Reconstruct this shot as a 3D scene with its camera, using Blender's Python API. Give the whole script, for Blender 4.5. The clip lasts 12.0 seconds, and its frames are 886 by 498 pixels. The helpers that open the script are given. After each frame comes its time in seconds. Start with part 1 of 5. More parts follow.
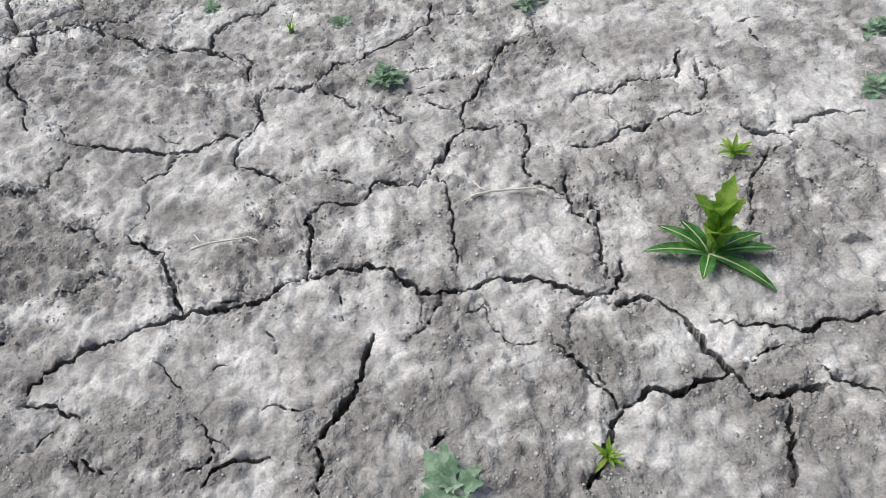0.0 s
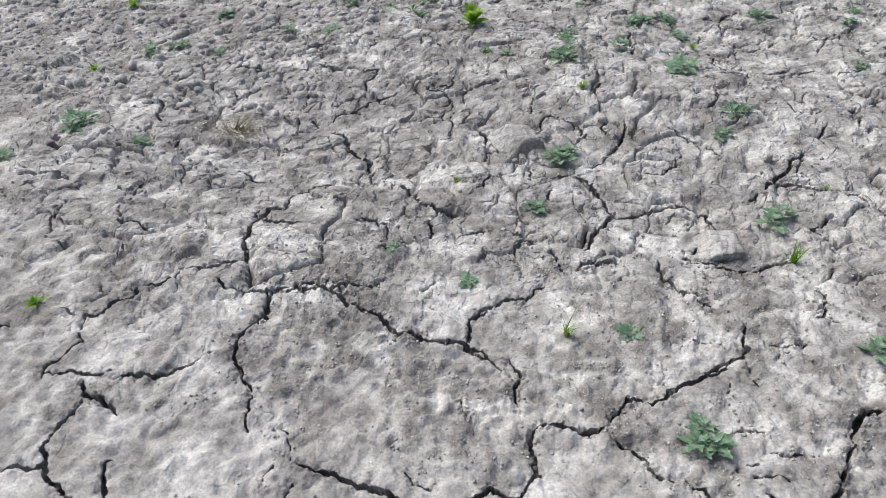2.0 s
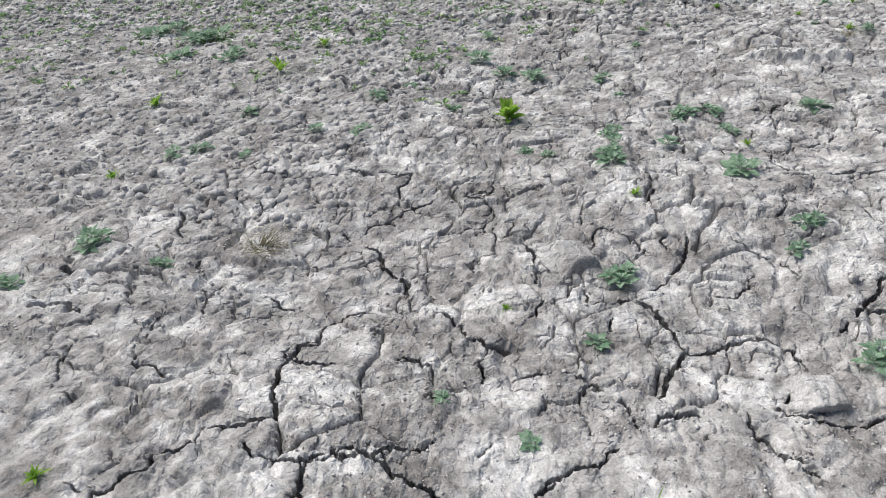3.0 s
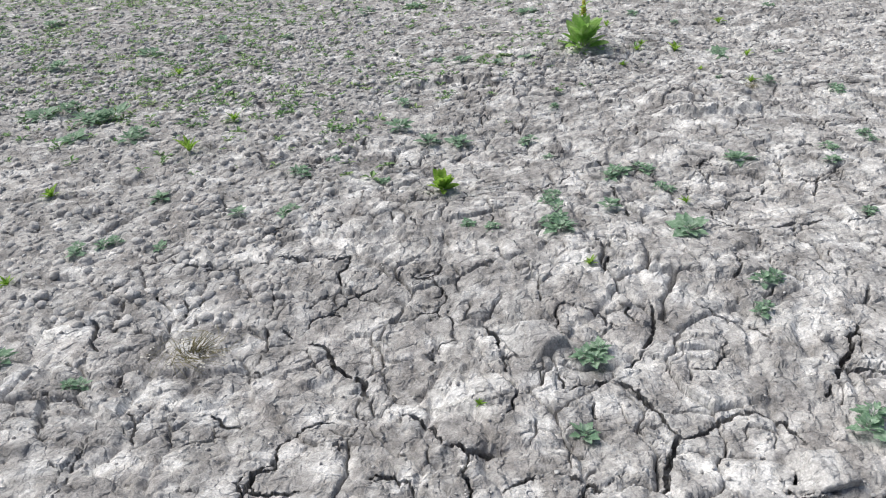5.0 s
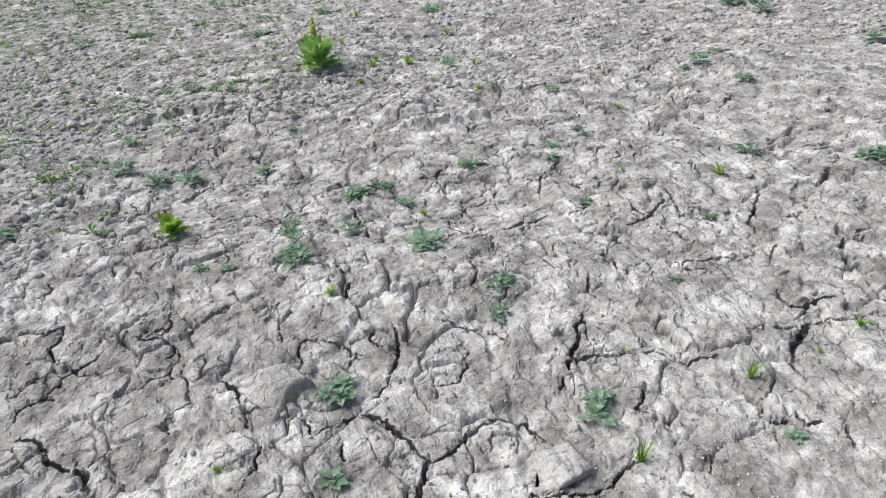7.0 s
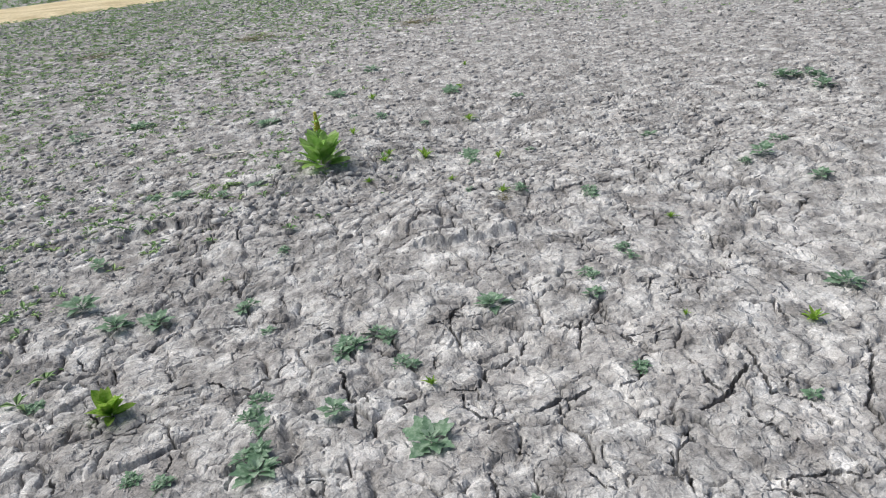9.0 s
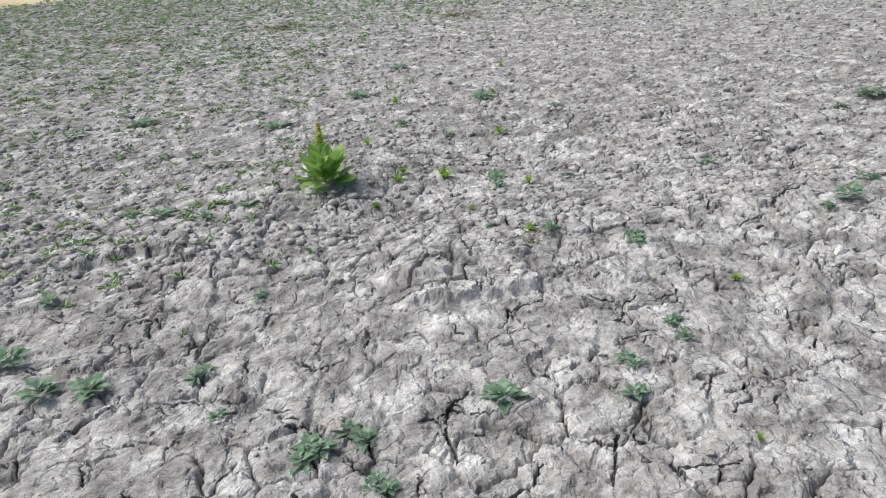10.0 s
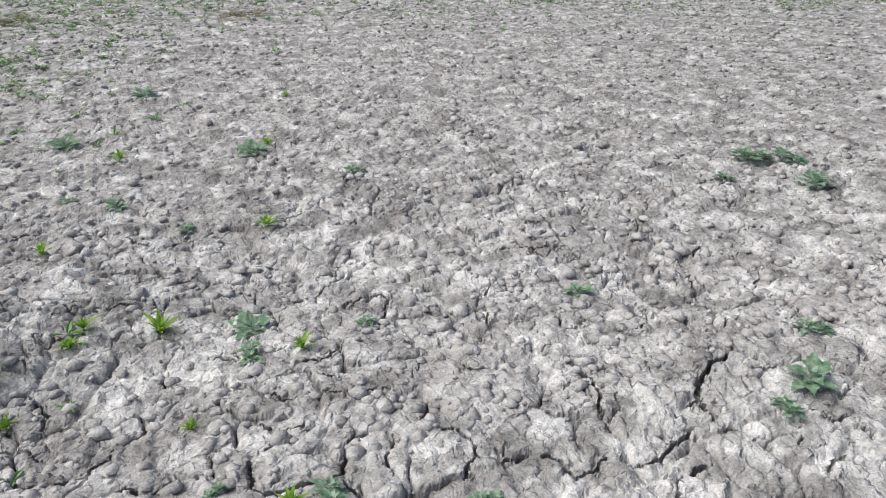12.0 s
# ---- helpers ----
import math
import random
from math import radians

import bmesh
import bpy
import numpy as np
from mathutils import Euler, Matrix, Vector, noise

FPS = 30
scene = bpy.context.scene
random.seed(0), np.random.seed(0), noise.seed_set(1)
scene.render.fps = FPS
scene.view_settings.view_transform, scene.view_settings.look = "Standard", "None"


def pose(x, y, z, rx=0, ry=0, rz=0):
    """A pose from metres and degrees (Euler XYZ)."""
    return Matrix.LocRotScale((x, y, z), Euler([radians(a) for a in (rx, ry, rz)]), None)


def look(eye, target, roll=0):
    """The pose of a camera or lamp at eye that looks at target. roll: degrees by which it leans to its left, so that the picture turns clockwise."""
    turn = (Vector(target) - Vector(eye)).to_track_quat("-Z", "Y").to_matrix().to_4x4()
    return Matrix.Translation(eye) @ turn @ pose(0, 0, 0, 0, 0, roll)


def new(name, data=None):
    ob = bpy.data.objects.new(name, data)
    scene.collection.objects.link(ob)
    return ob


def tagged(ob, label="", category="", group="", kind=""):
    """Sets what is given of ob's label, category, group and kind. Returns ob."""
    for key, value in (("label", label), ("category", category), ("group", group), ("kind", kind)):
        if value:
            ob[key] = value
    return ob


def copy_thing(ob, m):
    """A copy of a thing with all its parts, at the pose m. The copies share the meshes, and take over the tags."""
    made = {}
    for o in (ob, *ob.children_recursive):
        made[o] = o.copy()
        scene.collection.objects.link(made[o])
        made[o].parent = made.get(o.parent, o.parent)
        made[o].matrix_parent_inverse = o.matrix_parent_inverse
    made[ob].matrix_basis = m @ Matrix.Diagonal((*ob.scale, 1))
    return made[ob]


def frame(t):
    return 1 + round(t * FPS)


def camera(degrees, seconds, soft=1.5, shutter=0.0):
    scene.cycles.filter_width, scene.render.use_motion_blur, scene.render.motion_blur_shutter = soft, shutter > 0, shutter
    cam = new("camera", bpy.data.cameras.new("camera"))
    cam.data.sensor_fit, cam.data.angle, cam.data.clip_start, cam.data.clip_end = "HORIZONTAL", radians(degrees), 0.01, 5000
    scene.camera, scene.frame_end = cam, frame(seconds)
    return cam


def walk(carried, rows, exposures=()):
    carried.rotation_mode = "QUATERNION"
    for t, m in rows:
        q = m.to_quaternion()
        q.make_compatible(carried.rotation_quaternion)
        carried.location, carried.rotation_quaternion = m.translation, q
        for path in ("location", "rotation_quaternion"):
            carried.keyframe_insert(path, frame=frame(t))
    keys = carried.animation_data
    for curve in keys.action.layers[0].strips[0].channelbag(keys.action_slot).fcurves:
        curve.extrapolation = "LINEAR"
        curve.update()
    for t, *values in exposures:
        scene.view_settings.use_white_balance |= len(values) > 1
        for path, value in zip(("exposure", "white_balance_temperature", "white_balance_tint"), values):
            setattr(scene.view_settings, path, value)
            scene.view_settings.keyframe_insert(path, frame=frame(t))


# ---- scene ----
cam = camera(62.8, 12.0, soft=1.0)
PATH = [
    (0, (0.2908, 0.1152, 1.3833), (0.2421, 1.4254, -0.1270), -4.55),
    (0.5, (0.2518, 0.3150, 1.4238), (0.0945, 1.7089, -0.0018), -2.98),
    (1, (0.1790, 0.4811, 1.4874), (-0.0806, 1.9975, 0.2095), -1.73),
    (1.5, (-0.0703, 0.6925, 1.4980), (-0.3193, 2.3226, 0.3662), -2.73),
    (2, (-0.2543, 0.8344, 1.4446), (-0.6119, 2.3877, 0.2366), -2.76),
    (2.5, (-0.3344, 1.0294, 1.4650), (-0.7996, 2.5589, 0.2633), -3.85),
    (3, (-0.4267, 1.1743, 1.5023), (-0.8413, 2.8097, 0.4282), -4.29),
    (3.5, (-0.5909, 1.3376, 1.5307), (-0.8544, 3.0689, 0.5647), -4.89),
    (3.7, (-0.6083, 1.3606, 1.5237), (-0.8195, 3.1070, 0.5721), -5.03),
    (5.3, (-0.6400, 1.3853, 1.5044), (-0.7767, 3.1318, 0.5394), -4.01),
    (5.5, (-0.6333, 1.3892, 1.5036), (-0.7311, 3.1343, 0.5314), -4.10),
    (6, (-0.5473, 1.4211, 1.4762), (-0.4554, 3.1568, 0.4867), -3.89),
    (6.5, (-0.4657, 1.4654, 1.4818), (-0.1832, 3.1825, 0.4961), -3.77),
    (7, (-0.4172, 1.4921, 1.4932), (-0.0059, 3.1990, 0.5355), -3.65),
    (7.2, (-0.4013, 1.5057, 1.5124), (0.0415, 3.2157, 0.5744), -3.69),
    (8.8, (-0.1349, 2.1828, 1.4983), (0.2212, 3.9723, 0.6792), -5.54),
    (9, (-0.1002, 2.3099, 1.5275), (0.2453, 4.1038, 0.7137), -5.68),
    (9.5, (0.0350, 2.6412, 1.5031), (0.3322, 4.4477, 0.6981), -5.02),
    (10, (0.1845, 3.0358, 1.4937), (0.4276, 4.8388, 0.6628), -4.32),
    (10.5, (0.3308, 3.5379, 1.4793), (0.6710, 5.2888, 0.5745), -3.79),
    (11, (0.5339, 4.0104, 1.4637), (1.0424, 5.7123, 0.5444), -2.22),
    (11.5, (0.6812, 4.4728, 1.4929), (1.3184, 6.1425, 0.5951), -1.04),
    (12, (0.9026, 4.8929, 1.4499), (1.6057, 6.5485, 0.5755), 0.13),
]
walk(cam, [(t, look(eye, target, roll)) for t, eye, target, roll in PATH],
     exposures=[(0.0, -0.22), (2.5, -0.22), (3.5, -0.02), (5.5, -0.03), (6.5, -0.09), (7.2, -0.13), (9.0, -0.22), (10.0, -0.22), (11.0, -0.13), (12.0, -0.20)])

# ---- daylight: a bright, thinly clouded sky with a soft sun to the left ----
SUN_HIGH, SUN_FROM = 56.0, 158.0      # degrees above the horizon; degrees from +x, anticlockwise
world = bpy.data.worlds.new("world")
scene.world = world
world.use_nodes = True
sky = world.node_tree.nodes.new("ShaderNodeTexSky")
sky.sky_type, sky.sun_disc = "NISHITA", False
sky.sun_elevation, sky.sun_rotation = radians(SUN_HIGH), radians(90 - SUN_FROM)
sky.air_density, sky.dust_density, sky.ozone_density = 1.0, 4.0, 1.0
backing = world.node_tree.nodes["Background"]
backing.inputs["Strength"].default_value = 0.09
world.node_tree.links.new(sky.outputs["Color"], backing.inputs["Color"])
sun = new("sun", bpy.data.lights.new("sun", "SUN"))
sun.data.energy, sun.data.angle, sun.data.color = 3.3, radians(46), (0.985, 0.972, 0.925)
way = Vector((math.cos(radians(SUN_HIGH)) * math.cos(radians(SUN_FROM)), math.cos(radians(SUN_HIGH)) * math.sin(radians(SUN_FROM)), math.sin(radians(SUN_HIGH))))
sun.matrix_world = look(way * 50, (0, 0, 0))


# ---- materials ----
def material(name, colours, scale, rough=0.9, relief=(), sheen=0.0, detail=6.0, see=0.0, fine=0.0):
    """A matt surface whose colours change over noise of the given scale (per metre), with relief of (scale, metres)."""
    mat = bpy.data.materials.new(name)
    mat.use_nodes = True
    nodes, links = mat.node_tree.nodes, mat.node_tree.links
    shader = nodes["Principled BSDF"]
    shader.inputs["Roughness"].default_value = rough
    shader.inputs["Specular IOR Level"].default_value = 0.25
    place = nodes.new("ShaderNodeNewGeometry")
    grain = nodes.new("ShaderNodeTexNoise")
    grain.inputs["Scale"].default_value, grain.inputs["Detail"].default_value, grain.inputs["Roughness"].default_value = scale, detail, 0.66
    links.new(place.outputs["Position"], grain.inputs["Vector"])
    ramp = nodes.new("ShaderNodeValToRGB")
    stops = ramp.color_ramp.elements
    for n, colour in enumerate(colours):
        at = 0.38 + 0.24 * n / max(len(colours) - 1, 1)
        stop = stops[n] if n < 2 else stops.new(at)
        stop.position, stop.color = at, (*colour, 1)
    links.new(grain.outputs["Fac"], ramp.inputs["Fac"])
    tint = ramp.outputs["Color"]
    if fine:
        specks = nodes.new("ShaderNodeTexNoise")
        specks.inputs["Scale"].default_value, specks.inputs["Detail"].default_value = scale * 14, 5
        links.new(place.outputs["Position"], specks.inputs["Vector"])
        level = nodes.new("ShaderNodeMapRange")
        level.inputs["From Min"].default_value, level.inputs["From Max"].default_value = 0.3, 0.7
        level.inputs["To Min"].default_value, level.inputs["To Max"].default_value = 1 - fine, 1 + fine
        links.new(specks.outputs["Fac"], level.inputs["Value"])
        blend = nodes.new("ShaderNodeVectorMath")
        blend.operation = "SCALE"
        links.new(tint, blend.inputs[0])
        links.new(level.outputs["Result"], blend.inputs["Scale"])
        tint = blend.outputs["Vector"]
    links.new(tint, shader.inputs["Base Color"])
    under = None
    for size, depth in relief:
        bumps = nodes.new("ShaderNodeTexNoise")
        bumps.inputs["Scale"].default_value, bumps.inputs["Detail"].default_value = size, 2
        links.new(place.outputs["Position"], bumps.inputs["Vector"])
        bump = nodes.new("ShaderNodeBump")
        bump.inputs["Distance"].default_value = depth
        links.new(bumps.outputs["Fac"], bump.inputs["Height"])
        if under:
            links.new(under.outputs["Normal"], bump.inputs["Normal"])
        under = bump
    if under:
        links.new(under.outputs["Normal"], shader.inputs["Normal"])
    if see:
        glow = nodes.new("ShaderNodeBsdfTranslucent")
        both = nodes.new("ShaderNodeMixShader")
        both.inputs["Fac"].default_value = see
        links.new(tint, glow.inputs["Color"])
        links.new(shader.outputs["BSDF"], both.inputs[1])
        links.new(glow.outputs["BSDF"], both.inputs[2])
        links.new(both.outputs["Shader"], nodes["Material Output"].inputs["Surface"])
    return mat


def clay():
    """Dry clay: a pale dusty crust over browner broken lumps, each lump with its own tilt and tint; "cloddy" says how broken it is, "loose" how crumbly."""
    mat = bpy.data.materials.new("dry_clay")
    mat.use_nodes = True
    nodes, links = mat.node_tree.nodes, mat.node_tree.links

    def node(kind, ins, how=""):
        n = nodes.new("ShaderNode" + kind)
        if kind in ("Math", "VectorMath"):
            n.operation = how
        elif kind == "Attribute":
            n.attribute_name = how
        elif kind == "Mix":
            n.data_type, n.blend_type = "RGBA", how
        elif kind == "MapRange":
            n.interpolation_type = how
        elif kind == "TexVoronoi":
            n.voronoi_dimensions, n.feature = "2D", how
        for key, value in ins.items():
            if isinstance(value, bpy.types.NodeSocket):
                links.new(value, n.inputs[key])
            else:
                n.inputs[key].default_value = value
        return n

    def sums(op, a, b):
        return node("Math", {0: a, 1: b}, op).outputs[0]

    def vectors(op, a, b):
        n = node("VectorMath", {0: a, ("Scale" if op == "SCALE" else 1): b}, op)
        return n.outputs["Value" if op == "DOT_PRODUCT" else "Vector"]

    def grain(scale, detail, rough=0.6):
        return node("TexNoise", {"Vector": spot, "Scale": scale, "Detail": detail, "Roughness": rough})

    def span(value, low, high, to_low, to_high, smooth=False):
        return node("MapRange", {"Value": value, "From Min": low, "From Max": high, "To Min": to_low, "To Max": to_high}, "SMOOTHSTEP" if smooth else "LINEAR").outputs["Result"]

    def blend(how, amount, a, b):
        return node("Mix", {"Factor": amount, 6: a, 7: b}, how).outputs[2]

    spot = node("NewGeometry", {}).outputs["Position"]
    cloddy = node("Attribute", {}, "cloddy").outputs["Fac"]
    loose = node("Attribute", {}, "loose").outputs["Fac"]
    half = (0.5, 0.5, 0.5)
    coarse, fine = grain(24, 2), grain(95, 2)
    bent = vectors("ADD", spot, vectors("SCALE", vectors("SUBTRACT", coarse.outputs["Color"], half), 0.028))
    bent = vectors("ADD", bent, vectors("SCALE", vectors("SUBTRACT", fine.outputs["Color"], half), 0.006))
    relief, tint = None, None
    for scale, tilt, groove, deep in ((12.0, 0.45, 0.10, 0.003), (29.0, 0.40, 0.12, 0.0011), (70.0, 0.36, 0.16, 0.0003)):
        lump = node("TexVoronoi", {"Vector": bent, "Scale": scale}, "F1")
        edge = node("TexVoronoi", {"Vector": bent, "Scale": scale}, "DISTANCE_TO_EDGE").outputs["Distance"]
        own = vectors("SUBTRACT", lump.outputs["Color"], half)
        lean = vectors("SCALE", vectors("MULTIPLY", own, (1, 1, 0)), tilt)
        plane = vectors("DOT_PRODUCT", vectors("SUBTRACT", bent, lump.outputs["Position"]), lean)
        here = sums("ADD", sums("MULTIPLY", plane, span(edge, 0.0, 0.16, 0.0, 1.0)), span(edge, 0.0, groove, -deep, 0.0, True))
        relief = here if relief is None else sums("ADD", relief, here)
        shade = span(node("SeparateColor", {"Color": lump.outputs["Color"]}).outputs["Blue"], 0, 1, -0.5, 0.5)
        tint = shade if tint is None else sums("ADD", tint, sums("MULTIPLY", shade, 0.7))
    relief = sums("MULTIPLY", relief, span(cloddy, 0, 1, 0.30, 1.0))
    for scale, deep, rough in ((38, 0.0055, 0.55), (170, 0.0013, 0.55)):
        rougher = span(loose, 0, 1, deep, 3.2 * deep)
        relief = sums("ADD", relief, sums("MULTIPLY", grain(scale, 3, rough).outputs["Fac"], rougher))
    bump = node("Bump", {"Height": relief, "Distance": 1.0, "Strength": 1.0})

    broad = grain(5.5, 6, 0.66).outputs["Fac"]
    ramp = node("ValToRGB", {"Fac": broad})
    for n, (at, colour) in enumerate(((0.37, (0.262, 0.254, 0.249)), (0.49, (0.455, 0.446, 0.441)), (0.61, (0.69, 0.684, 0.678)))):
        stop = ramp.color_ramp.elements[n] if n < 2 else ramp.color_ramp.elements.new(at)
        stop.position, stop.color = at, (*colour, 1)
    colour = ramp.outputs["Color"]
    # reddish-brown clay where the crust has broken away
    red = span(grain(1.9, 4, 0.7).outputs["Fac"], 0.50, 0.62, 0.0, 0.28)
    colour = blend("MIX", red, colour, (0.42, 0.393, 0.381, 1))
    colour = blend("MIX", loose, colour, (0.225, 0.215, 0.208, 1))
    # each lump's own tone, dark pores and crumbs, and pale dust
    colour = vectors("SCALE", colour, sums("ADD", 1.0, sums("MULTIPLY", tint, span(cloddy, 0, 1, 0.10, 0.26))))
    pores = span(grain(33, 5, 0.7).outputs["Fac"], 0.34, 0.43, 0.68, 1.0)
    specks = span(grain(150, 4, 0.65).outputs["Fac"], 0.32, 0.68, 0.78, 1.22)
    colour = vectors("SCALE", vectors("SCALE", colour, pores), specks)
    shader = nodes["Principled BSDF"]
    shader.inputs["Roughness"].default_value, shader.inputs["Specular IOR Level"].default_value = 0.95, 0.2
    links.new(colour, shader.inputs["Base Color"])
    links.new(bump.outputs["Normal"], shader.inputs["Normal"])
    return mat


EARTH = clay()
CLOD = material("clay_clod", [(0.34, 0.331, 0.326), (0.47, 0.459, 0.453), (0.62, 0.610, 0.603)], 10.0, 0.95, [(50, 0.008), (130, 0.003), (340, 0.001)], fine=0.2)
SAND = material("sandy_track", [(0.52, 0.43, 0.26), (0.66, 0.56, 0.36), (0.74, 0.65, 0.45)], 0.7, 0.95, [(8, 0.03)], fine=0.15)
BLUE_LEAF = material("mealy_leaf", [(0.14, 0.26, 0.16), (0.22, 0.35, 0.23), (0.37, 0.49, 0.37)], 40, 0.6, [(300, 0.0006)], see=0.3)
PALE_LEAF = material("mealy_young_leaf", [(0.30, 0.45, 0.31), (0.48, 0.60, 0.48)], 60, 0.7, [(300, 0.0006)], see=0.3)
FRESH_LEAF = material("fresh_leaf", [(0.19, 0.38, 0.05), (0.30, 0.50, 0.08), (0.44, 0.60, 0.15)], 30, 0.5, [(200, 0.0006)], see=0.5)
DOCK_LEAF = material("dock_leaf", [(0.22, 0.44, 0.09), (0.34, 0.56, 0.15), (0.48, 0.66, 0.28)], 14, 0.5, [(200, 0.0006)], see=0.5)
DEEP_LEAF = material("long_leaf", [(0.04, 0.14, 0.03), (0.08, 0.24, 0.055), (0.13, 0.32, 0.08)], 25, 0.5, [(200, 0.0006)], see=0.3)
RIB = material("pale_rib", [(0.45, 0.55, 0.33), (0.55, 0.62, 0.42)], 60, 0.5)
BLADE = material("grass_blade", [(0.18, 0.36, 0.03), (0.30, 0.48, 0.07)], 20, 0.5, see=0.35)
YELLOWED = material("yellowed_spike", [(0.46, 0.46, 0.06), (0.60, 0.58, 0.14)], 50, 0.7)
STRAW = material("bleached_straw", [(0.66, 0.63, 0.56), (0.78, 0.76, 0.70)], 50, 0.7)
DRY = material("dry_stalk", [(0.16, 0.15, 0.08), (0.30, 0.27, 0.16)], 60, 0.8)
FAR_GREEN = material("weed_carpet", [(0.20, 0.36, 0.15), (0.30, 0.47, 0.21), (0.42, 0.57, 0.26)], 1.3, 0.7, see=0.25, fine=0.3)


# ---- noise over the plan ----
COSINES = np.cos(np.arange(1024) * 2 * np.pi / 1024)
SINES = np.sin(np.arange(1024) * 2 * np.pi / 1024)


def mixed(ix, iy, seed):
    """Well mixed 32-bit numbers for whole-number cells."""
    n = ix.astype(np.int64).astype(np.uint32) * np.uint32(374761393) + iy.astype(np.int64).astype(np.uint32) * np.uint32(668265263) + np.uint32(seed * 974711)
    n = (n ^ (n >> np.uint32(13))) * np.uint32(1274126177)
    n = (n ^ (n >> np.uint32(16))) * np.uint32(2246822519)
    return n ^ (n >> np.uint32(15))


def scatter(ix, iy, seed):
    """Even random numbers from 0 to 1 for whole-number cells."""
    return (mixed(ix, iy, seed) & np.uint32(0xFFFFFF)) / float(0x1000000)


def swell(x, y, per_metre, seed):
    """Gradient noise, about -1 to 1."""
    x, y = x * per_metre + 31.7, y * per_metre + 17.3
    ix, iy = np.floor(x), np.floor(y)
    fx, fy = x - ix, y - iy
    ux, uy = fx * fx * fx * (fx * (fx * 6 - 15) + 10), fy * fy * fy * (fy * (fy * 6 - 15) + 10)
    corner = []
    for cx in (0, 1):
        for cy in (0, 1):
            a = (mixed(ix + cx, iy + cy, seed) & np.uint32(0xFFFFFF)) >> np.uint32(14)
            corner.append(COSINES[a] * (fx - cx) + SINES[a] * (fy - cy))
    low = corner[0] * (1 - uy) + corner[1] * uy
    high = corner[2] * (1 - uy) + corner[3] * uy
    return 1.5 * (low * (1 - ux) + high * ux)


def cells(x, y, size, seed):
    """Uneven cells: how deep inside its cell a point lies (0 at the joint, 1 within), the cell's number, and the offset from its seed."""
    x, y = x / size + 57.1, y / size + 83.9
    ix, iy = np.floor(x), np.floor(y)
    first, second = np.full(x.shape, 9.0), np.full(x.shape, 9.0)
    number, ox, oy = np.zeros(x.shape), np.zeros(x.shape), np.zeros(x.shape)
    for cx in (-1, 0, 1):
        for cy in (-1, 0, 1):
            jx, jy = ix + cx, iy + cy
            dx = x - jx - 0.08 - 0.84 * scatter(jx, jy, seed)
            dy = y - jy - 0.08 - 0.84 * scatter(jx, jy, seed + 1)
            d = np.sqrt(dx * dx + dy * dy)
            nearer = d < first
            second = np.where(nearer, first, np.minimum(second, d))
            number = np.where(nearer, scatter(jx, jy, seed + 2), number)
            ox, oy = np.where(nearer, dx, ox), np.where(nearer, dy, oy)
            first = np.where(nearer, d, first)
    return second - first, number, ox, oy


def ease(low, high, v):
    s = np.clip((v - low) / (high - low), 0, 1)
    return s * s * (3 - 2 * s)


# ---- the larger cracks: width in millimetres and the turns of the crack over the plan, in metres ----
CRACKS = []


def crack(width, *turns):
    """A crack that runs through the given turns, wandering a little between them, thin at its loose ends."""
    way = [Vector(p) for p in turns]
    for step in range(3):
        finer = [way[0]]
        for a, b in zip(way, way[1:]):
            gap = b - a
            if gap.length > 0.016:
                across = Vector((-gap.y, gap.x))
                finer.append((a + b) / 2 + across * random.uniform(-0.16, 0.16))
            finer.append(b)
        way = finer
    total = max(len(way) - 1, 1)
    for n, (a, b) in enumerate(zip(way, way[1:])):
        end = min(n + 0.6, total - n - 0.4) / total
        wide = (0.00082 if a.y < 2.6 else 0.00094) * width * (0.5 + 0.5 * min(1.0, 4 * end)) * random.uniform(0.6, 1.3) * (0.85 + 0.55 * abs(b.x - a.x) / max((b - a).length, 1e-6))
        CRACKS.append((a.x, a.y, b.x, b.y, wide))


crack(11, (-0.706, 0.955), (-0.704, 0.969), (-0.684, 1.000), (-0.645, 1.040), (-0.589, 1.076), (-0.528, 1.101))
crack(12, (-0.528, 1.101), (-0.481, 1.128), (-0.417, 1.150), (-0.351, 1.165), (-0.282, 1.168), (-0.227, 1.172), (-0.182, 1.194), (-0.152, 1.230), (-0.105, 1.253))
crack(13, (-0.105, 1.253), (-0.042, 1.262), (0.014, 1.267), (0.056, 1.281), (0.113, 1.262), (0.142, 1.227), (0.183, 1.184), (0.224, 1.173))
crack(10, (0.224, 1.173), (0.265, 1.185), (0.306, 1.186), (0.334, 1.201), (0.362, 1.217))
crack(12, (0.362, 1.214), (0.430, 1.206), (0.484, 1.204), (0.535, 1.180), (0.585, 1.151), (0.639, 1.157), (0.661, 1.171))
crack(10, (0.661, 1.168), (0.681, 1.221), (0.684, 1.257))
crack(10, (0.634, 1.128), (0.659, 1.121), (0.708, 1.139), (0.745, 1.126))
crack(17, (0.745, 1.126), (0.782, 1.088), (0.811, 1.024), (0.849, 0.956), (0.877, 0.905), (0.899, 0.859))
crack(13, (0.899, 0.859), (0.934, 0.859), (0.967, 0.873), (1.017, 0.879), (1.052, 0.881))
crack(5, (0.891, 0.932), (0.915, 0.952), (0.972, 0.981), (1.008, 0.977))
crack(10, (1.046, 0.930), (1.064, 0.897), (1.099, 0.882), (1.159, 0.862))
crack(11, (0.948, 0.861), (0.951, 0.822), (0.941, 0.760), (0.923, 0.696), (0.905, 0.669))
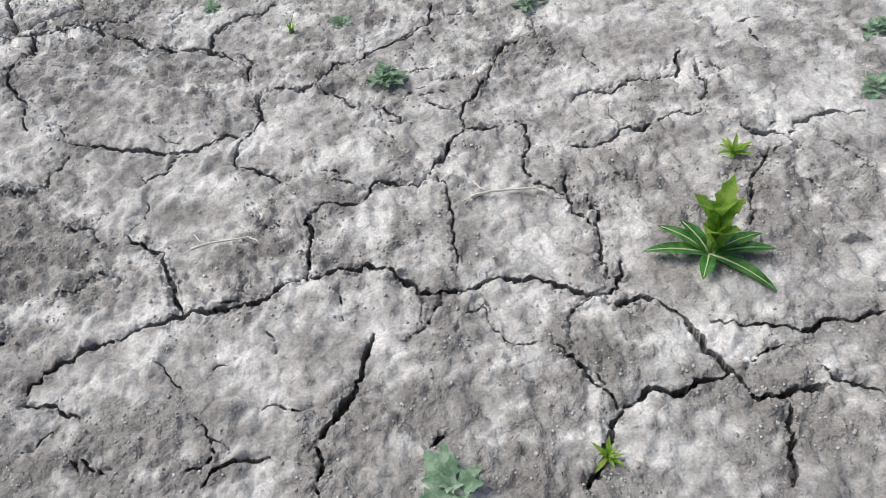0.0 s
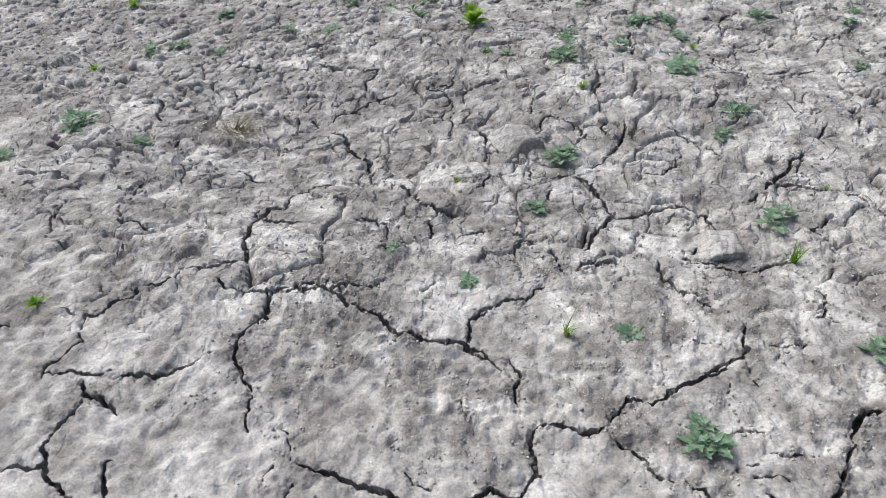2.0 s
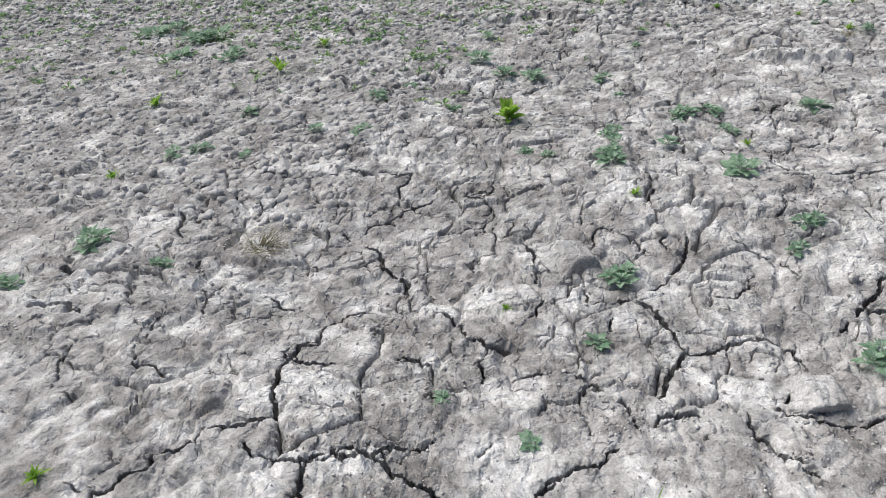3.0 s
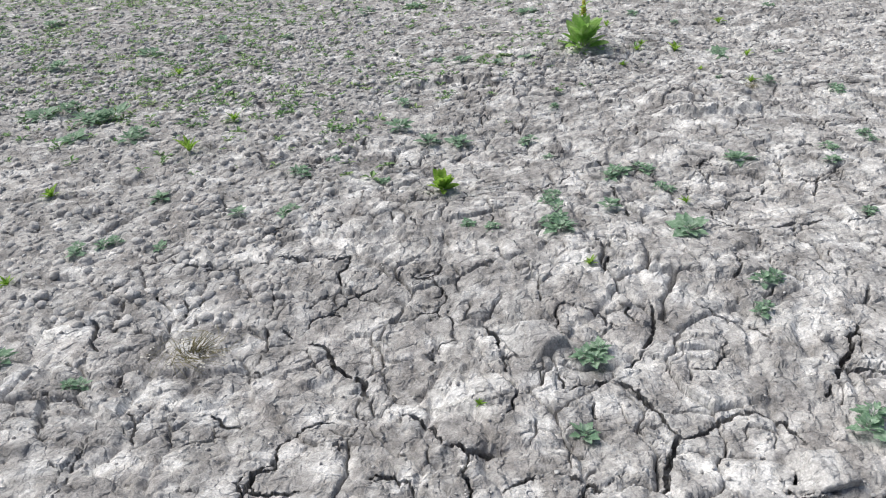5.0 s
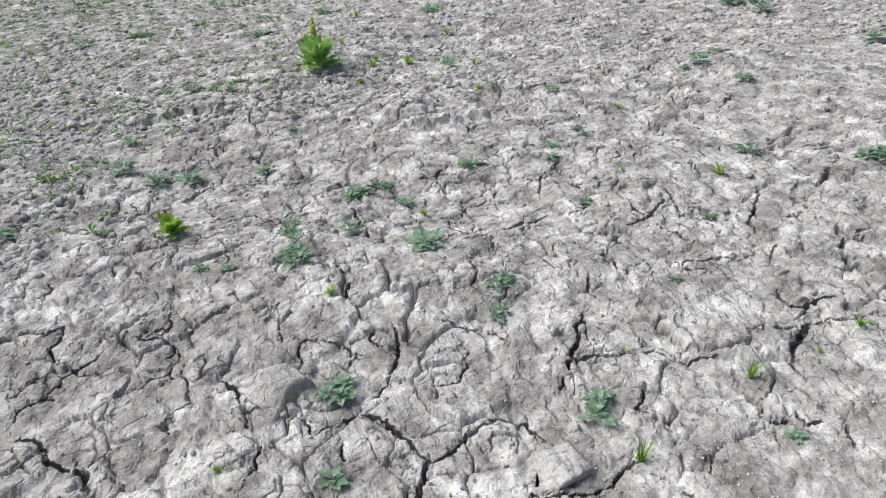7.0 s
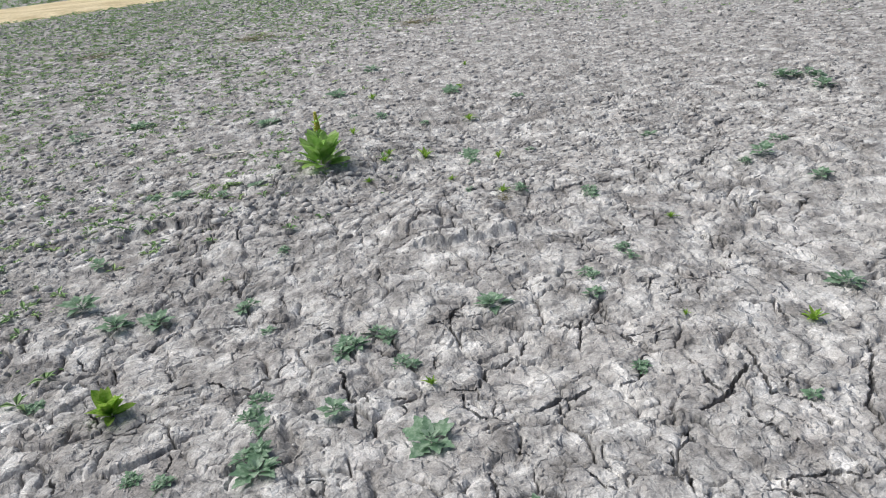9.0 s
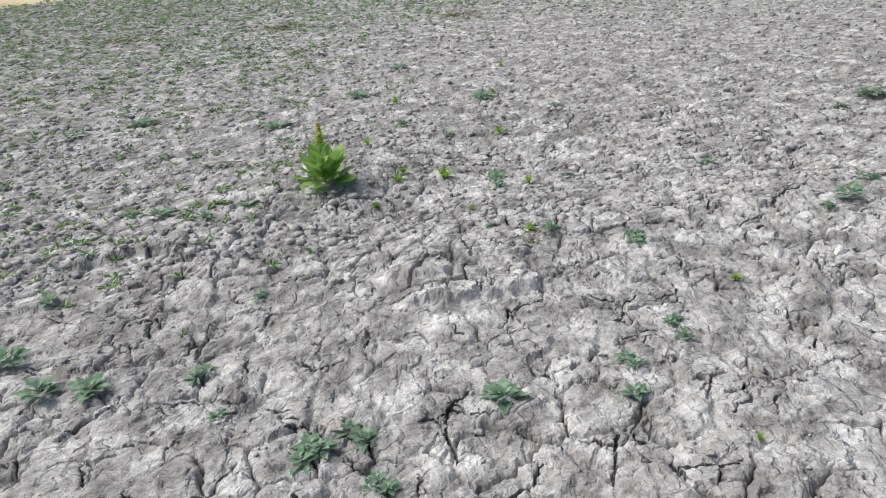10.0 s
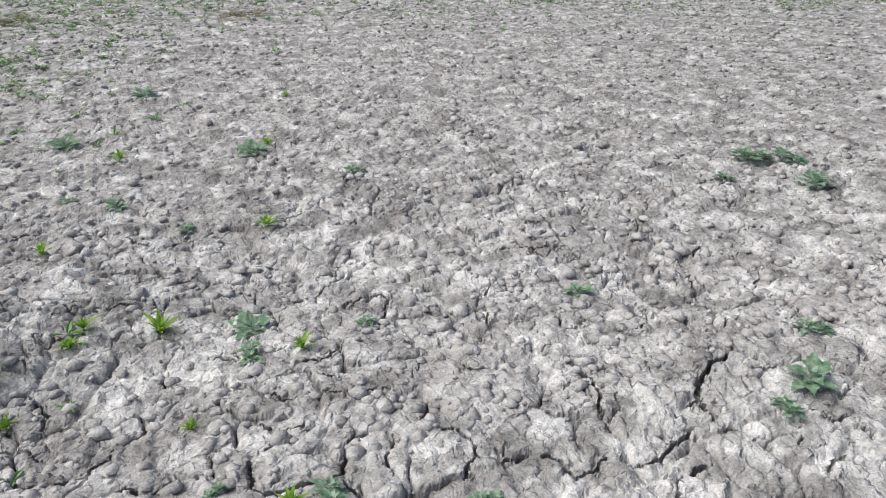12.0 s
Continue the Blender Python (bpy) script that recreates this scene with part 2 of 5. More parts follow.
crack(12, (0.863, 0.927), (0.826, 0.915), (0.782, 0.908), (0.728, 0.882), (0.678, 0.898), (0.642, 0.868), (0.605, 0.839))
crack(13, (0.605, 0.839), (0.583, 0.802), (0.560, 0.766), (0.539, 0.708), (0.513, 0.680))
crack(9, (0.607, 0.850), (0.571, 0.905), (0.532, 0.967), (0.489, 1.021))
crack(4, (0.483, 1.020), (0.426, 1.022), (0.382, 1.038), (0.347, 1.092), (0.318, 1.151))
crack(6, (0.528, 1.027), (0.530, 1.089), (0.554, 1.120), (0.597, 1.142), (0.637, 1.147))
crack(9, (0.841, 1.045), (0.900, 1.052), (0.948, 1.045), (1.017, 1.025), (1.066, 1.022), (1.120, 1.052), (1.172, 1.042), (1.239, 1.059))
crack(14, (-0.098, 1.258), (-0.098, 1.342), (-0.116, 1.433), (-0.088, 1.486), (-0.075, 1.517))
crack(10, (-0.075, 1.517), (-0.031, 1.505), (0.030, 1.504), (0.051, 1.556), (0.082, 1.580), (0.183, 1.563), (0.218, 1.598))
crack(12, (0.218, 1.598), (0.264, 1.663), (0.282, 1.733), (0.320, 1.766))
crack(10, (0.320, 1.766), (0.311, 1.841), (0.366, 1.927), (0.377, 1.966), (0.408, 2.033), (0.462, 2.162))
crack(8, (0.320, 1.771), (0.382, 1.765), (0.425, 1.785))
crack(10, (0.458, 1.789), (0.497, 1.760), (0.504, 1.699), (0.484, 1.655), (0.494, 1.564))
crack(6, (0.184, 1.901), (0.261, 1.867), (0.303, 1.850))
crack(7, (0.231, 1.586), (0.260, 1.518), (0.271, 1.393), (0.276, 1.315), (0.267, 1.241))
crack(10, (0.598, 1.564), (0.580, 1.480), (0.596, 1.417), (0.627, 1.380))
crack(10, (0.632, 1.464), (0.655, 1.421), (0.639, 1.364), (0.636, 1.288), (0.646, 1.198))
crack(6, (0.492, 1.542), (0.554, 1.493), (0.579, 1.474))
crack(8, (0.641, 1.859), (0.662, 1.890), (0.729, 1.887), (0.800, 1.908), (0.821, 1.931), (0.886, 1.921), (0.966, 1.941))
crack(14, (1.011, 2.060), (0.986, 1.989), (0.970, 1.935))
crack(6, (0.744, 1.826), (0.752, 1.775), (0.763, 1.717))
crack(10, (0.617, 1.679), (0.670, 1.663), (0.713, 1.685), (0.763, 1.717), (0.828, 1.708), (0.874, 1.743), (1.013, 1.759))
crack(10, (1.040, 2.002), (1.030, 1.926), (1.041, 1.884), (1.017, 1.821))
crack(9, (1.095, 1.712), (1.111, 1.659), (1.183, 1.667), (1.201, 1.627))
crack(10, (1.201, 1.627), (1.247, 1.697), (1.317, 1.717), (1.386, 1.732), (1.445, 1.718))
crack(6, (1.201, 1.627), (1.232, 1.580))
crack(8, (1.196, 1.609), (1.145, 1.592), (1.105, 1.532), (1.069, 1.494), (1.045, 1.426), (1.014, 1.325), (1.014, 1.270))
crack(5, (1.176, 1.525), (1.193, 1.486), (1.227, 1.435))
crack(5, (1.293, 1.625), (1.321, 1.596), (1.362, 1.544), (1.394, 1.494))
crack(12, (-0.393, 1.148), (-0.427, 1.223), (-0.467, 1.317), (-0.482, 1.366))
crack(9, (-0.483, 1.370), (-0.542, 1.396), (-0.597, 1.434))
crack(5, (-0.591, 1.440), (-0.566, 1.494), (-0.565, 1.536), (-0.584, 1.570))
crack(8, (-0.785, 1.475), (-0.698, 1.467), (-0.673, 1.419))
crack(4, (-0.699, 1.471), (-0.668, 1.528))
crack(5, (-0.936, 1.898), (-0.893, 1.848), (-0.878, 1.812))
crack(11, (-0.859, 1.804), (-0.765, 1.798), (-0.659, 1.777), (-0.605, 1.760), (-0.535, 1.751))
crack(12, (-0.536, 1.756), (-0.468, 1.750), (-0.433, 1.792), (-0.397, 1.826), (-0.325, 1.811))
crack(7, (-0.532, 1.750), (-0.545, 1.680), (-0.611, 1.616))
crack(13, (-0.325, 1.811), (-0.292, 1.880), (-0.319, 1.950), (-0.316, 1.992), (-0.288, 2.026))
crack(11, (-0.288, 2.026), (-0.193, 2.014), (-0.140, 2.033))
crack(10, (-0.328, 1.806), (-0.349, 1.746), (-0.352, 1.691), (-0.286, 1.657), (-0.241, 1.629), (-0.195, 1.584))
crack(8, (-0.140, 2.033), (-0.093, 2.126), (-0.010, 2.136), (0.044, 2.203), (0.137, 2.257), (0.234, 2.370))
crack(7, (-0.136, 2.027), (-0.063, 1.961), (0.011, 1.903))
crack(8, (0.028, 1.901), (0.116, 1.861), (0.134, 1.813))
crack(9, (-0.363, 2.060), (-0.379, 2.131), (-0.369, 2.161), (-0.404, 2.229))
crack(9, (-0.418, 2.176), (-0.498, 2.253), (-0.532, 2.279), (-0.585, 2.258), (-0.694, 2.276))
crack(9, (-0.532, 2.279), (-0.540, 2.376), (-0.455, 2.463))
crack(9, (-0.716, 2.249), (-0.805, 2.342))
crack(8, (-0.842, 2.337), (-0.956, 2.399), (-1.085, 2.408))
crack(9, (-0.918, 2.469), (-0.969, 2.409), (-1.084, 2.404), (-1.153, 2.352))
crack(11, (-1.153, 2.352), (-1.126, 2.265), (-1.145, 2.170), (-1.143, 2.111), (-1.102, 2.041), (-1.050, 1.987))
crack(9, (-1.044, 1.974), (-1.010, 1.866))
crack(9, (-0.990, 1.602), (-0.904, 1.606), (-0.877, 1.672), (-0.852, 1.752))
crack(16, (0.079, 1.075), (0.068, 1.029), (0.058, 0.963), (0.048, 0.921))
crack(20, (0.048, 0.921), (0.025, 0.895), (-0.002, 0.850), (-0.023, 0.819))
crack(9, (-0.033, 0.800), (-0.011, 0.750), (-0.011, 0.686))
crack(6, (0.238, 1.173), (0.217, 1.115), (0.190, 1.076), (0.158, 1.047))
crack(5, (0.197, 1.175), (0.194, 1.092))
crack(4, (-0.010, 1.215), (0.005, 1.120))
crack(4, (-0.176, 1.101), (-0.147, 1.036))
crack(8, (-0.705, 0.969), (-0.694, 0.928), (-0.619, 0.924), (-0.558, 0.893))
crack(8, (-0.262, 0.701), (-0.222, 0.765), (-0.172, 0.779), (-0.124, 0.777))
crack(4, (-0.259, 0.832), (-0.230, 0.774))
crack(5, (-0.564, 0.799), (-0.518, 0.765))
crack(6, (-0.520, 0.790), (-0.462, 0.756))
crack(8, (1.252, 2.165), (1.251, 2.131), (1.264, 2.087))
crack(6, (1.227, 2.202), (1.296, 2.216))
crack(5, (0.564, 2.356), (0.567, 2.196))
crack(5, (1.556, 2.216), (1.672, 2.272))
crack(5, (0.721, 2.117), (0.747, 1.999))
crack(9, (0.206, 0.782), (0.218, 0.794), (0.235, 0.808))
crack(10, (-1.595, 2.074), (-1.634, 2.121), (-1.645, 2.167), (-1.606, 2.208), (-1.540, 2.254), (-1.554, 2.306), (-1.505, 2.326), (-1.464, 2.374), (-1.463, 2.426))
crack(6, (-1.731, 2.181), (-1.694, 2.168), (-1.653, 2.178))
crack(10, (-1.592, 2.070), (-1.618, 2.013), (-1.639, 1.979), (-1.632, 1.931))
crack(8, (-1.629, 1.947), (-1.578, 1.953), (-1.509, 1.953), (-1.442, 1.983))
crack(13, (-1.426, 1.954), (-1.358, 1.980), (-1.294, 2.001), (-1.240, 2.040), (-1.217, 2.095))
crack(14, (-1.116, 2.252), (-1.136, 2.324), (-1.123, 2.359))
crack(11, (-1.123, 2.359), (-1.079, 2.383), (-0.981, 2.408), (-0.953, 2.432), (-0.889, 2.455), (-0.825, 2.486))
crack(9, (-1.261, 2.343), (-1.207, 2.343), (-1.146, 2.348), (-1.123, 2.359))
crack(8, (-1.321, 2.383), (-1.276, 2.335))
crack(12, (-0.951, 2.424), (-0.914, 2.366), (-0.855, 2.343), (-0.801, 2.331), (-0.768, 2.303), (-0.726, 2.266))
crack(10, (-0.726, 2.266), (-0.689, 2.286), (-0.635, 2.264), (-0.597, 2.267))
crack(14, (-0.597, 2.267), (-0.541, 2.278), (-0.468, 2.219))
crack(10, (-0.526, 2.286), (-0.538, 2.354), (-0.515, 2.421), (-0.469, 2.455), (-0.422, 2.483), (-0.389, 2.496), (-0.368, 2.546), (-0.336, 2.569))
crack(9, (-0.341, 2.741), (-0.301, 2.685), (-0.289, 2.641))
crack(10, (-0.249, 2.654), (-0.230, 2.697), (-0.159, 2.725), (-0.124, 2.731), (-0.106, 2.641))
crack(12, (0.008, 2.752), (0.030, 2.662), (0.060, 2.607), (0.123, 2.574))
crack(7, (0.113, 2.559), (0.166, 2.526))
crack(8, (0.098, 2.797), (0.155, 2.756), (0.221, 2.740), (0.314, 2.745), (0.360, 2.781), (0.429, 2.796))
crack(10, (0.467, 2.662), (0.479, 2.609), (0.439, 2.525), (0.494, 2.508))
crack(12, (0.007, 2.167), (0.094, 2.228), (0.142, 2.286), (0.187, 2.314), (0.229, 2.364), (0.233, 2.447))
crack(16, (0.512, 2.184), (0.462, 2.159), (0.439, 2.113))
crack(12, (-1.503, 1.929), (-1.461, 1.889), (-1.394, 1.873), (-1.359, 1.852))
crack(11, (-1.461, 1.889), (-1.477, 1.824), (-1.490, 1.771), (-1.491, 1.730), (-1.449, 1.674), (-1.406, 1.644), (-1.339, 1.620))
crack(9, (-1.551, 1.657), (-1.504, 1.677), (-1.458, 1.688), (-1.437, 1.669))
crack(12, (-1.299, 1.724), (-1.299, 1.686), (-1.270, 1.632))
crack(9, (-2.239, 4.115), (-2.102, 4.119), (-2.008, 4.053), (-1.882, 4.015), (-1.806, 4.062))
crack(11, (-1.748, 4.060), (-1.605, 4.079), (-1.511, 4.070), (-1.422, 4.087), (-1.312, 4.055), (-1.286, 4.078), (-1.283, 4.011), (-1.321, 3.963), (-1.301, 3.908), (-1.261, 3.858))
crack(9, (-1.922, 3.817), (-1.881, 3.729), (-1.879, 3.666))
crack(7, (-1.569, 3.878), (-1.542, 3.732))
crack(7, (-1.334, 3.837), (-1.380, 3.790), (-1.409, 3.748))
crack(8, (-1.472, 3.621), (-1.435, 3.589))
crack(17, (-1.358, 3.551), (-1.282, 3.511), (-1.255, 3.448), (-1.201, 3.378), (-1.167, 3.347))
crack(20, (-1.149, 3.352), (-1.115, 3.314), (-1.095, 3.225))
crack(10, (-0.963, 3.128), (-0.900, 3.099), (-0.871, 3.065), (-0.851, 3.022), (-0.826, 2.967))
crack(12, (-0.799, 2.957), (-0.758, 2.931), (-0.670, 2.934))
crack(11, (-0.753, 2.930), (-0.756, 2.862), (-0.743, 2.797), (-0.738, 2.756))
crack(8, (-0.650, 2.786), (-0.596, 2.820), (-0.541, 2.845))
crack(8, (-0.877, 3.398), (-0.890, 3.462), (-0.862, 3.499), (-0.812, 3.515))
crack(14, (-0.711, 3.594), (-0.672, 3.522), (-0.654, 3.427))
crack(11, (-0.645, 3.410), (-0.559, 3.391), (-0.532, 3.357))
crack(8, (-0.645, 3.410), (-0.632, 3.334), (-0.629, 3.290))
crack(9, (-0.635, 3.084), (-0.615, 3.160), (-0.596, 3.212))
crack(9, (-1.299, 3.042), (-1.312, 3.004), (-1.320, 2.953), (-1.304, 2.877), (-1.348, 2.848))
crack(8, (-1.294, 3.028), (-1.259, 3.078), (-1.215, 3.104), (-1.182, 3.106))
crack(9, (-1.591, 3.136), (-1.532, 3.088), (-1.473, 3.081))
crack(9, (-0.468, 3.331), (-0.449, 3.243), (-0.443, 3.208))
crack(11, (-0.434, 3.213), (-0.375, 3.246), (-0.311, 3.252), (-0.263, 3.260))
crack(15, (-0.263, 3.260), (-0.232, 3.228), (-0.201, 3.155), (-0.168, 3.097), (-0.154, 3.043), (-0.138, 3.003))
crack(17, (-0.138, 3.003), (-0.174, 2.922), (-0.204, 2.857), (-0.228, 2.785))
crack(11, (-0.138, 3.003), (-0.085, 3.013), (-0.044, 3.040), (0.000, 3.086), (0.065, 3.116), (0.124, 3.105))
crack(10, (0.092, 3.116), (0.144, 3.087), (0.187, 3.060), (0.198, 2.997), (0.208, 2.969))
crack(8, (-0.245, 3.314), (-0.207, 3.366), (-0.160, 3.409))
crack(14, (-0.104, 3.643), (-0.113, 3.526), (-0.144, 3.444), (-0.163, 3.426))
crack(11, (-0.176, 3.654), (-0.196, 3.597), (-0.164, 3.548))
crack(8, (0.052, 3.638), (0.122, 3.583), (0.196, 3.551))
crack(9, (0.220, 3.529), (0.248, 3.487), (0.266, 3.448))
crack(16, (0.580, 3.524), (0.518, 3.436), (0.470, 3.350), (0.443, 3.304))
crack(13, (0.443, 3.304), (0.515, 3.285), (0.575, 3.250))
crack(9, (0.575, 3.250), (0.659, 3.232), (0.706, 3.231), (0.752, 3.162), (0.809, 3.134), (0.874, 3.122))
crack(12, (0.429, 3.283), (0.406, 3.243))
crack(10, (0.375, 3.221), (0.338, 3.166))
crack(11, (0.701, 3.728), (0.662, 3.655), (0.662, 3.580))
crack(8, (0.600, 3.099), (0.567, 3.051), (0.513, 2.996), (0.539, 2.965))
crack(12, (0.556, 2.949), (0.562, 2.915), (0.610, 2.925))
crack(9, (-0.360, 3.148), (-0.365, 3.083))
crack(8, (-0.503, 2.840), (-0.428, 2.825), (-0.373, 2.783))
crack(13, (0.171, 2.902), (0.122, 2.817))
crack(17, (-2.06, 2.17), (-1.92, 2.08), (-1.86, 2.10))
crack(17, (-1.45, 2.42), (-1.28, 2.49), (-1.33, 2.58), (-1.36, 2.79), (-1.36, 2.85), (-1.31, 2.92))
crack(7, (-1.71, 2.43), (-1.74, 2.53))
crack(7, (-1.92, 2.99), (-1.88, 2.81), (-1.83, 2.64), (-1.68, 2.60))
crack(13, (-2.38, 2.85), (-2.33, 2.88), (-2.17, 2.86))
crack(14, (-2.48, 3.21), (-2.35, 3.06))
crack(15, (-2.22, 3.63), (-2.11, 3.44))
crack(7, (-2.07, 2.73), (-2.05, 2.58), (-2.01, 2.50), (-1.93, 2.47))
crack(12, (-1.97, 3.33), (-1.94, 3.25))
crack(9, (-2.25, 3.85), (-2.23, 3.98))
crack(8, (0.29, 3.96), (0.24, 3.76))
crack(13, (-0.21, 3.93), (-0.24, 3.82))
crack(19, (-2.07, 5.41), (-1.97, 5.18))
crack(12, (-1.47, 5.67), (-1.43, 5.42))
crack(16, (-3.16, 6.95), (-3.05, 6.64))
crack(15, (-2.42, 6.60), (-2.29, 6.19))
crack(13, (0.75, 6.08), (0.69, 5.76))
crack(9, (-1.06, 4.42), (-1.03, 4.32))
crack(9, (-1.67, 4.37), (-1.66, 4.23))
crack(14, (-0.56, 6.69), (-0.51, 6.33))
crack(19, (1.28, 3.19), (1.20, 3.14), (1.10, 3.04))
crack(8, (1.28, 3.19), (1.38, 3.16), (1.48, 3.16))
crack(7, (1.15, 3.21), (1.23, 3.18))
crack(11, (1.08, 3.02), (1.08, 2.96))
crack(6, (0.81, 2.86), (0.84, 2.81), (0.90, 2.80))
crack(10, (0.94, 2.84), (0.93, 2.77), (0.99, 2.75))
crack(10, (1.03, 2.73), (0.98, 2.64))
crack(13, (1.30, 3.38), (1.28, 3.29), (1.38, 3.29), (1.54, 3.31))
crack(15, (1.91, 3.80), (1.74, 3.59), (1.66, 3.45), (1.69, 3.39))
crack(15, (1.70, 4.10), (1.56, 3.92), (1.53, 3.81))
crack(12, (2.57, 4.92), (2.38, 4.79))
crack(18, (2.29, 4.33), (2.13, 4.16), (2.07, 4.11))
crack(10, (1.87, 3.97), (1.86, 3.85))
crack(10, (2.20, 3.98), (2.06, 3.84))
crack(9, (1.84, 3.63), (1.92, 3.68), (1.99, 3.69))
crack(11, (0.96, 4.00), (0.94, 3.93), (0.88, 3.91))
crack(10, (0.84, 3.91), (0.82, 3.84))
crack(10, (0.85, 3.81), (0.82, 3.72))
crack(6, (0.57, 3.88), (0.63, 3.78))
crack(12, (2.65, 5.68), (2.58, 5.54), (2.34, 5.33))
crack(11, (2.26, 5.70), (2.16, 5.49))
crack(7, (-0.68, 4.42), (-0.68, 4.30))
crack(6, (-0.18, 4.26), (-0.18, 4.16))
crack(10, (-0.24, 4.08), (-0.19, 4.08))
crack(6, (-0.15, 4.07), (-0.14, 3.99))
crack(7, (1.01, 5.83), (1.11, 5.88), (1.24, 5.96), (1.31, 5.98), (1.33, 6.02))
crack(11, (1.66, 5.89), (1.63, 5.69))
crack(11, (1.56, 5.78), (1.53, 5.73))
crack(6, (1.53, 5.69), (1.51, 5.58), (1.40, 5.56))
crack(7, (2.25, 5.62), (2.34, 5.61))
crack(7, (1.95, 5.85), (2.03, 5.79))
crack(7, (2.05, 5.68), (2.04, 5.58))
crack(12, (0.73, 6.35), (0.75, 6.21), (0.74, 6.12))
crack(8, (0.58, 6.51), (0.59, 6.41))
crack(10, (3.29, 7.29), (3.18, 7.24))
crack(9, (-1.175, 5.305), (-1.143, 5.248), (-1.115, 5.201))
crack(8, (-1.010, 5.186), (-0.983, 5.107), (-0.977, 5.044), (-1.005, 4.994))
crack(9, (-0.786, 5.099), (-0.750, 4.977), (-0.708, 4.981), (-0.693, 5.040))
crack(8, (-0.799, 4.782), (-0.788, 4.852), (-0.780, 4.895))
crack(9, (-0.788, 4.852), (-0.732, 4.849), (-0.685, 4.850), (-0.624, 4.819))
crack(11, (-0.592, 4.854), (-0.537, 4.803), (-0.476, 4.757), (-0.427, 4.731), (-0.393, 4.768), (-0.376, 4.788), (-0.330, 4.797), (-0.314, 4.857), (-0.286, 4.887), (-0.267, 4.933))
crack(16, (-0.081, 4.737), (-0.078, 4.666), (-0.073, 4.612), (-0.048, 4.522))
crack(12, (-0.054, 4.441), (-0.065, 4.367), (-0.066, 4.309))
crack(9, (-0.007, 4.563), (-0.009, 4.479))
crack(9, (0.024, 4.498), (0.060, 4.496), (0.130, 4.487))
crack(7, (-0.681, 5.146), (-0.617, 5.143), (-0.576, 5.148), (-0.527, 5.096))
crack(8, (0.088, 4.876), (0.093, 4.831), (0.126, 4.801))
crack(8, (0.301, 4.733), (0.280, 4.704), (0.279, 4.670))
crack(9, (-0.096, 5.520), (-0.061, 5.449), (-0.027, 5.392), (0.035, 5.414), (0.091, 5.430))
crack(8, (0.186, 5.660), (0.196, 5.569), (0.181, 5.505))
crack(8, (-0.305, 5.437), (-0.277, 5.502), (-0.284, 5.584))
crack(8, (-0.764, 6.469), (-0.760, 6.302), (-0.799, 6.260))
crack(8, (-0.800, 5.858), (-0.753, 5.664))
crack(14, (0.403, 4.953), (0.399, 4.907), (0.411, 4.843), (0.416, 4.789))
crack(10, (0.409, 4.951), (0.424, 5.022), (0.488, 5.099), (0.540, 5.122))
crack(16, (0.456, 4.604), (0.429, 4.526), (0.402, 4.466))
crack(9, (0.401, 4.460), (0.344, 4.471), (0.282, 4.490))
crack(10, (0.454, 4.597), (0.511, 4.603), (0.566, 4.618), (0.608, 4.625), (0.640, 4.675), (0.654, 4.704))
crack(7, (0.627, 4.786), (0.654, 4.704), (0.677, 4.712))
crack(12, (0.314, 4.356), (0.342, 4.303), (0.358, 4.264), (0.408, 4.229))
crack(9, (0.334, 4.467), (0.316, 4.356))
crack(14, (0.539, 4.238), (0.617, 4.263), (0.662, 4.286), (0.727, 4.290), (0.774, 4.316))
crack(10, (0.625, 4.260), (0.626, 4.171))
crack(10, (0.796, 4.776), (0.854, 4.755), (0.897, 4.714), (0.934, 4.792))
crack(10, (0.895, 4.715), (0.866, 4.638), (0.829, 4.558))
crack(11, (0.965, 4.736), (0.995, 4.682), (1.000, 4.623), (1.037, 4.550), (1.043, 4.512))
crack(10, (1.028, 4.572), (1.093, 4.559), (1.191, 4.527))
crack(14, (1.005, 4.397), (0.976, 4.348), (0.931, 4.278))
crack(9, (0.925, 4.266), (0.866, 4.277))
crack(8, (1.005, 4.397), (1.042, 4.402))
crack(10, (1.154, 4.341), (1.153, 4.290), (1.165, 4.249))
crack(12, (1.148, 4.221), (1.144, 4.169), (1.146, 4.130), (1.145, 4.080))
crack(16, (1.033, 4.034), (1.100, 4.059), (1.144, 4.073), (1.193, 4.115), (1.231, 4.154), (1.303, 4.200), (1.351, 4.214))
crack(12, (1.351, 4.214), (1.326, 4.153), (1.317, 4.104), (1.302, 4.058), (1.332, 4.038))
crack(8, (1.332, 4.038), (1.361, 4.007), (1.389, 3.965))
crack(9, (1.340, 4.448), (1.338, 4.398), (1.337, 4.351), (1.382, 4.329))
crack(10, (1.369, 4.296), (1.354, 4.219))
crack(8, (1.520, 4.931), (1.573, 4.867), (1.621, 4.846))
crack(10, (1.865, 5.336), (1.806, 5.200))
crack(8, (1.851, 5.128), (1.798, 5.055))
crack(9, (1.703, 4.564), (1.671, 4.493), (1.629, 4.411))
crack(8, (1.489, 4.789), (1.430, 4.713))
crack(10, (0.748, 5.221), (0.768, 5.166), (0.819, 5.100))
crack(9, (1.152, 5.670), (1.179, 5.591), (1.253, 5.531), (1.336, 5.593))
crack(9, (1.229, 5.540), (1.174, 5.392))
crack(9, (0.980, 5.756), (0.936, 5.634), (0.856, 5.626), (0.777, 5.589), (0.728, 5.460))
crack(10, (0.727, 5.828), (0.700, 5.739))
crack(6, (1.246, 5.125), (1.329, 5.040))
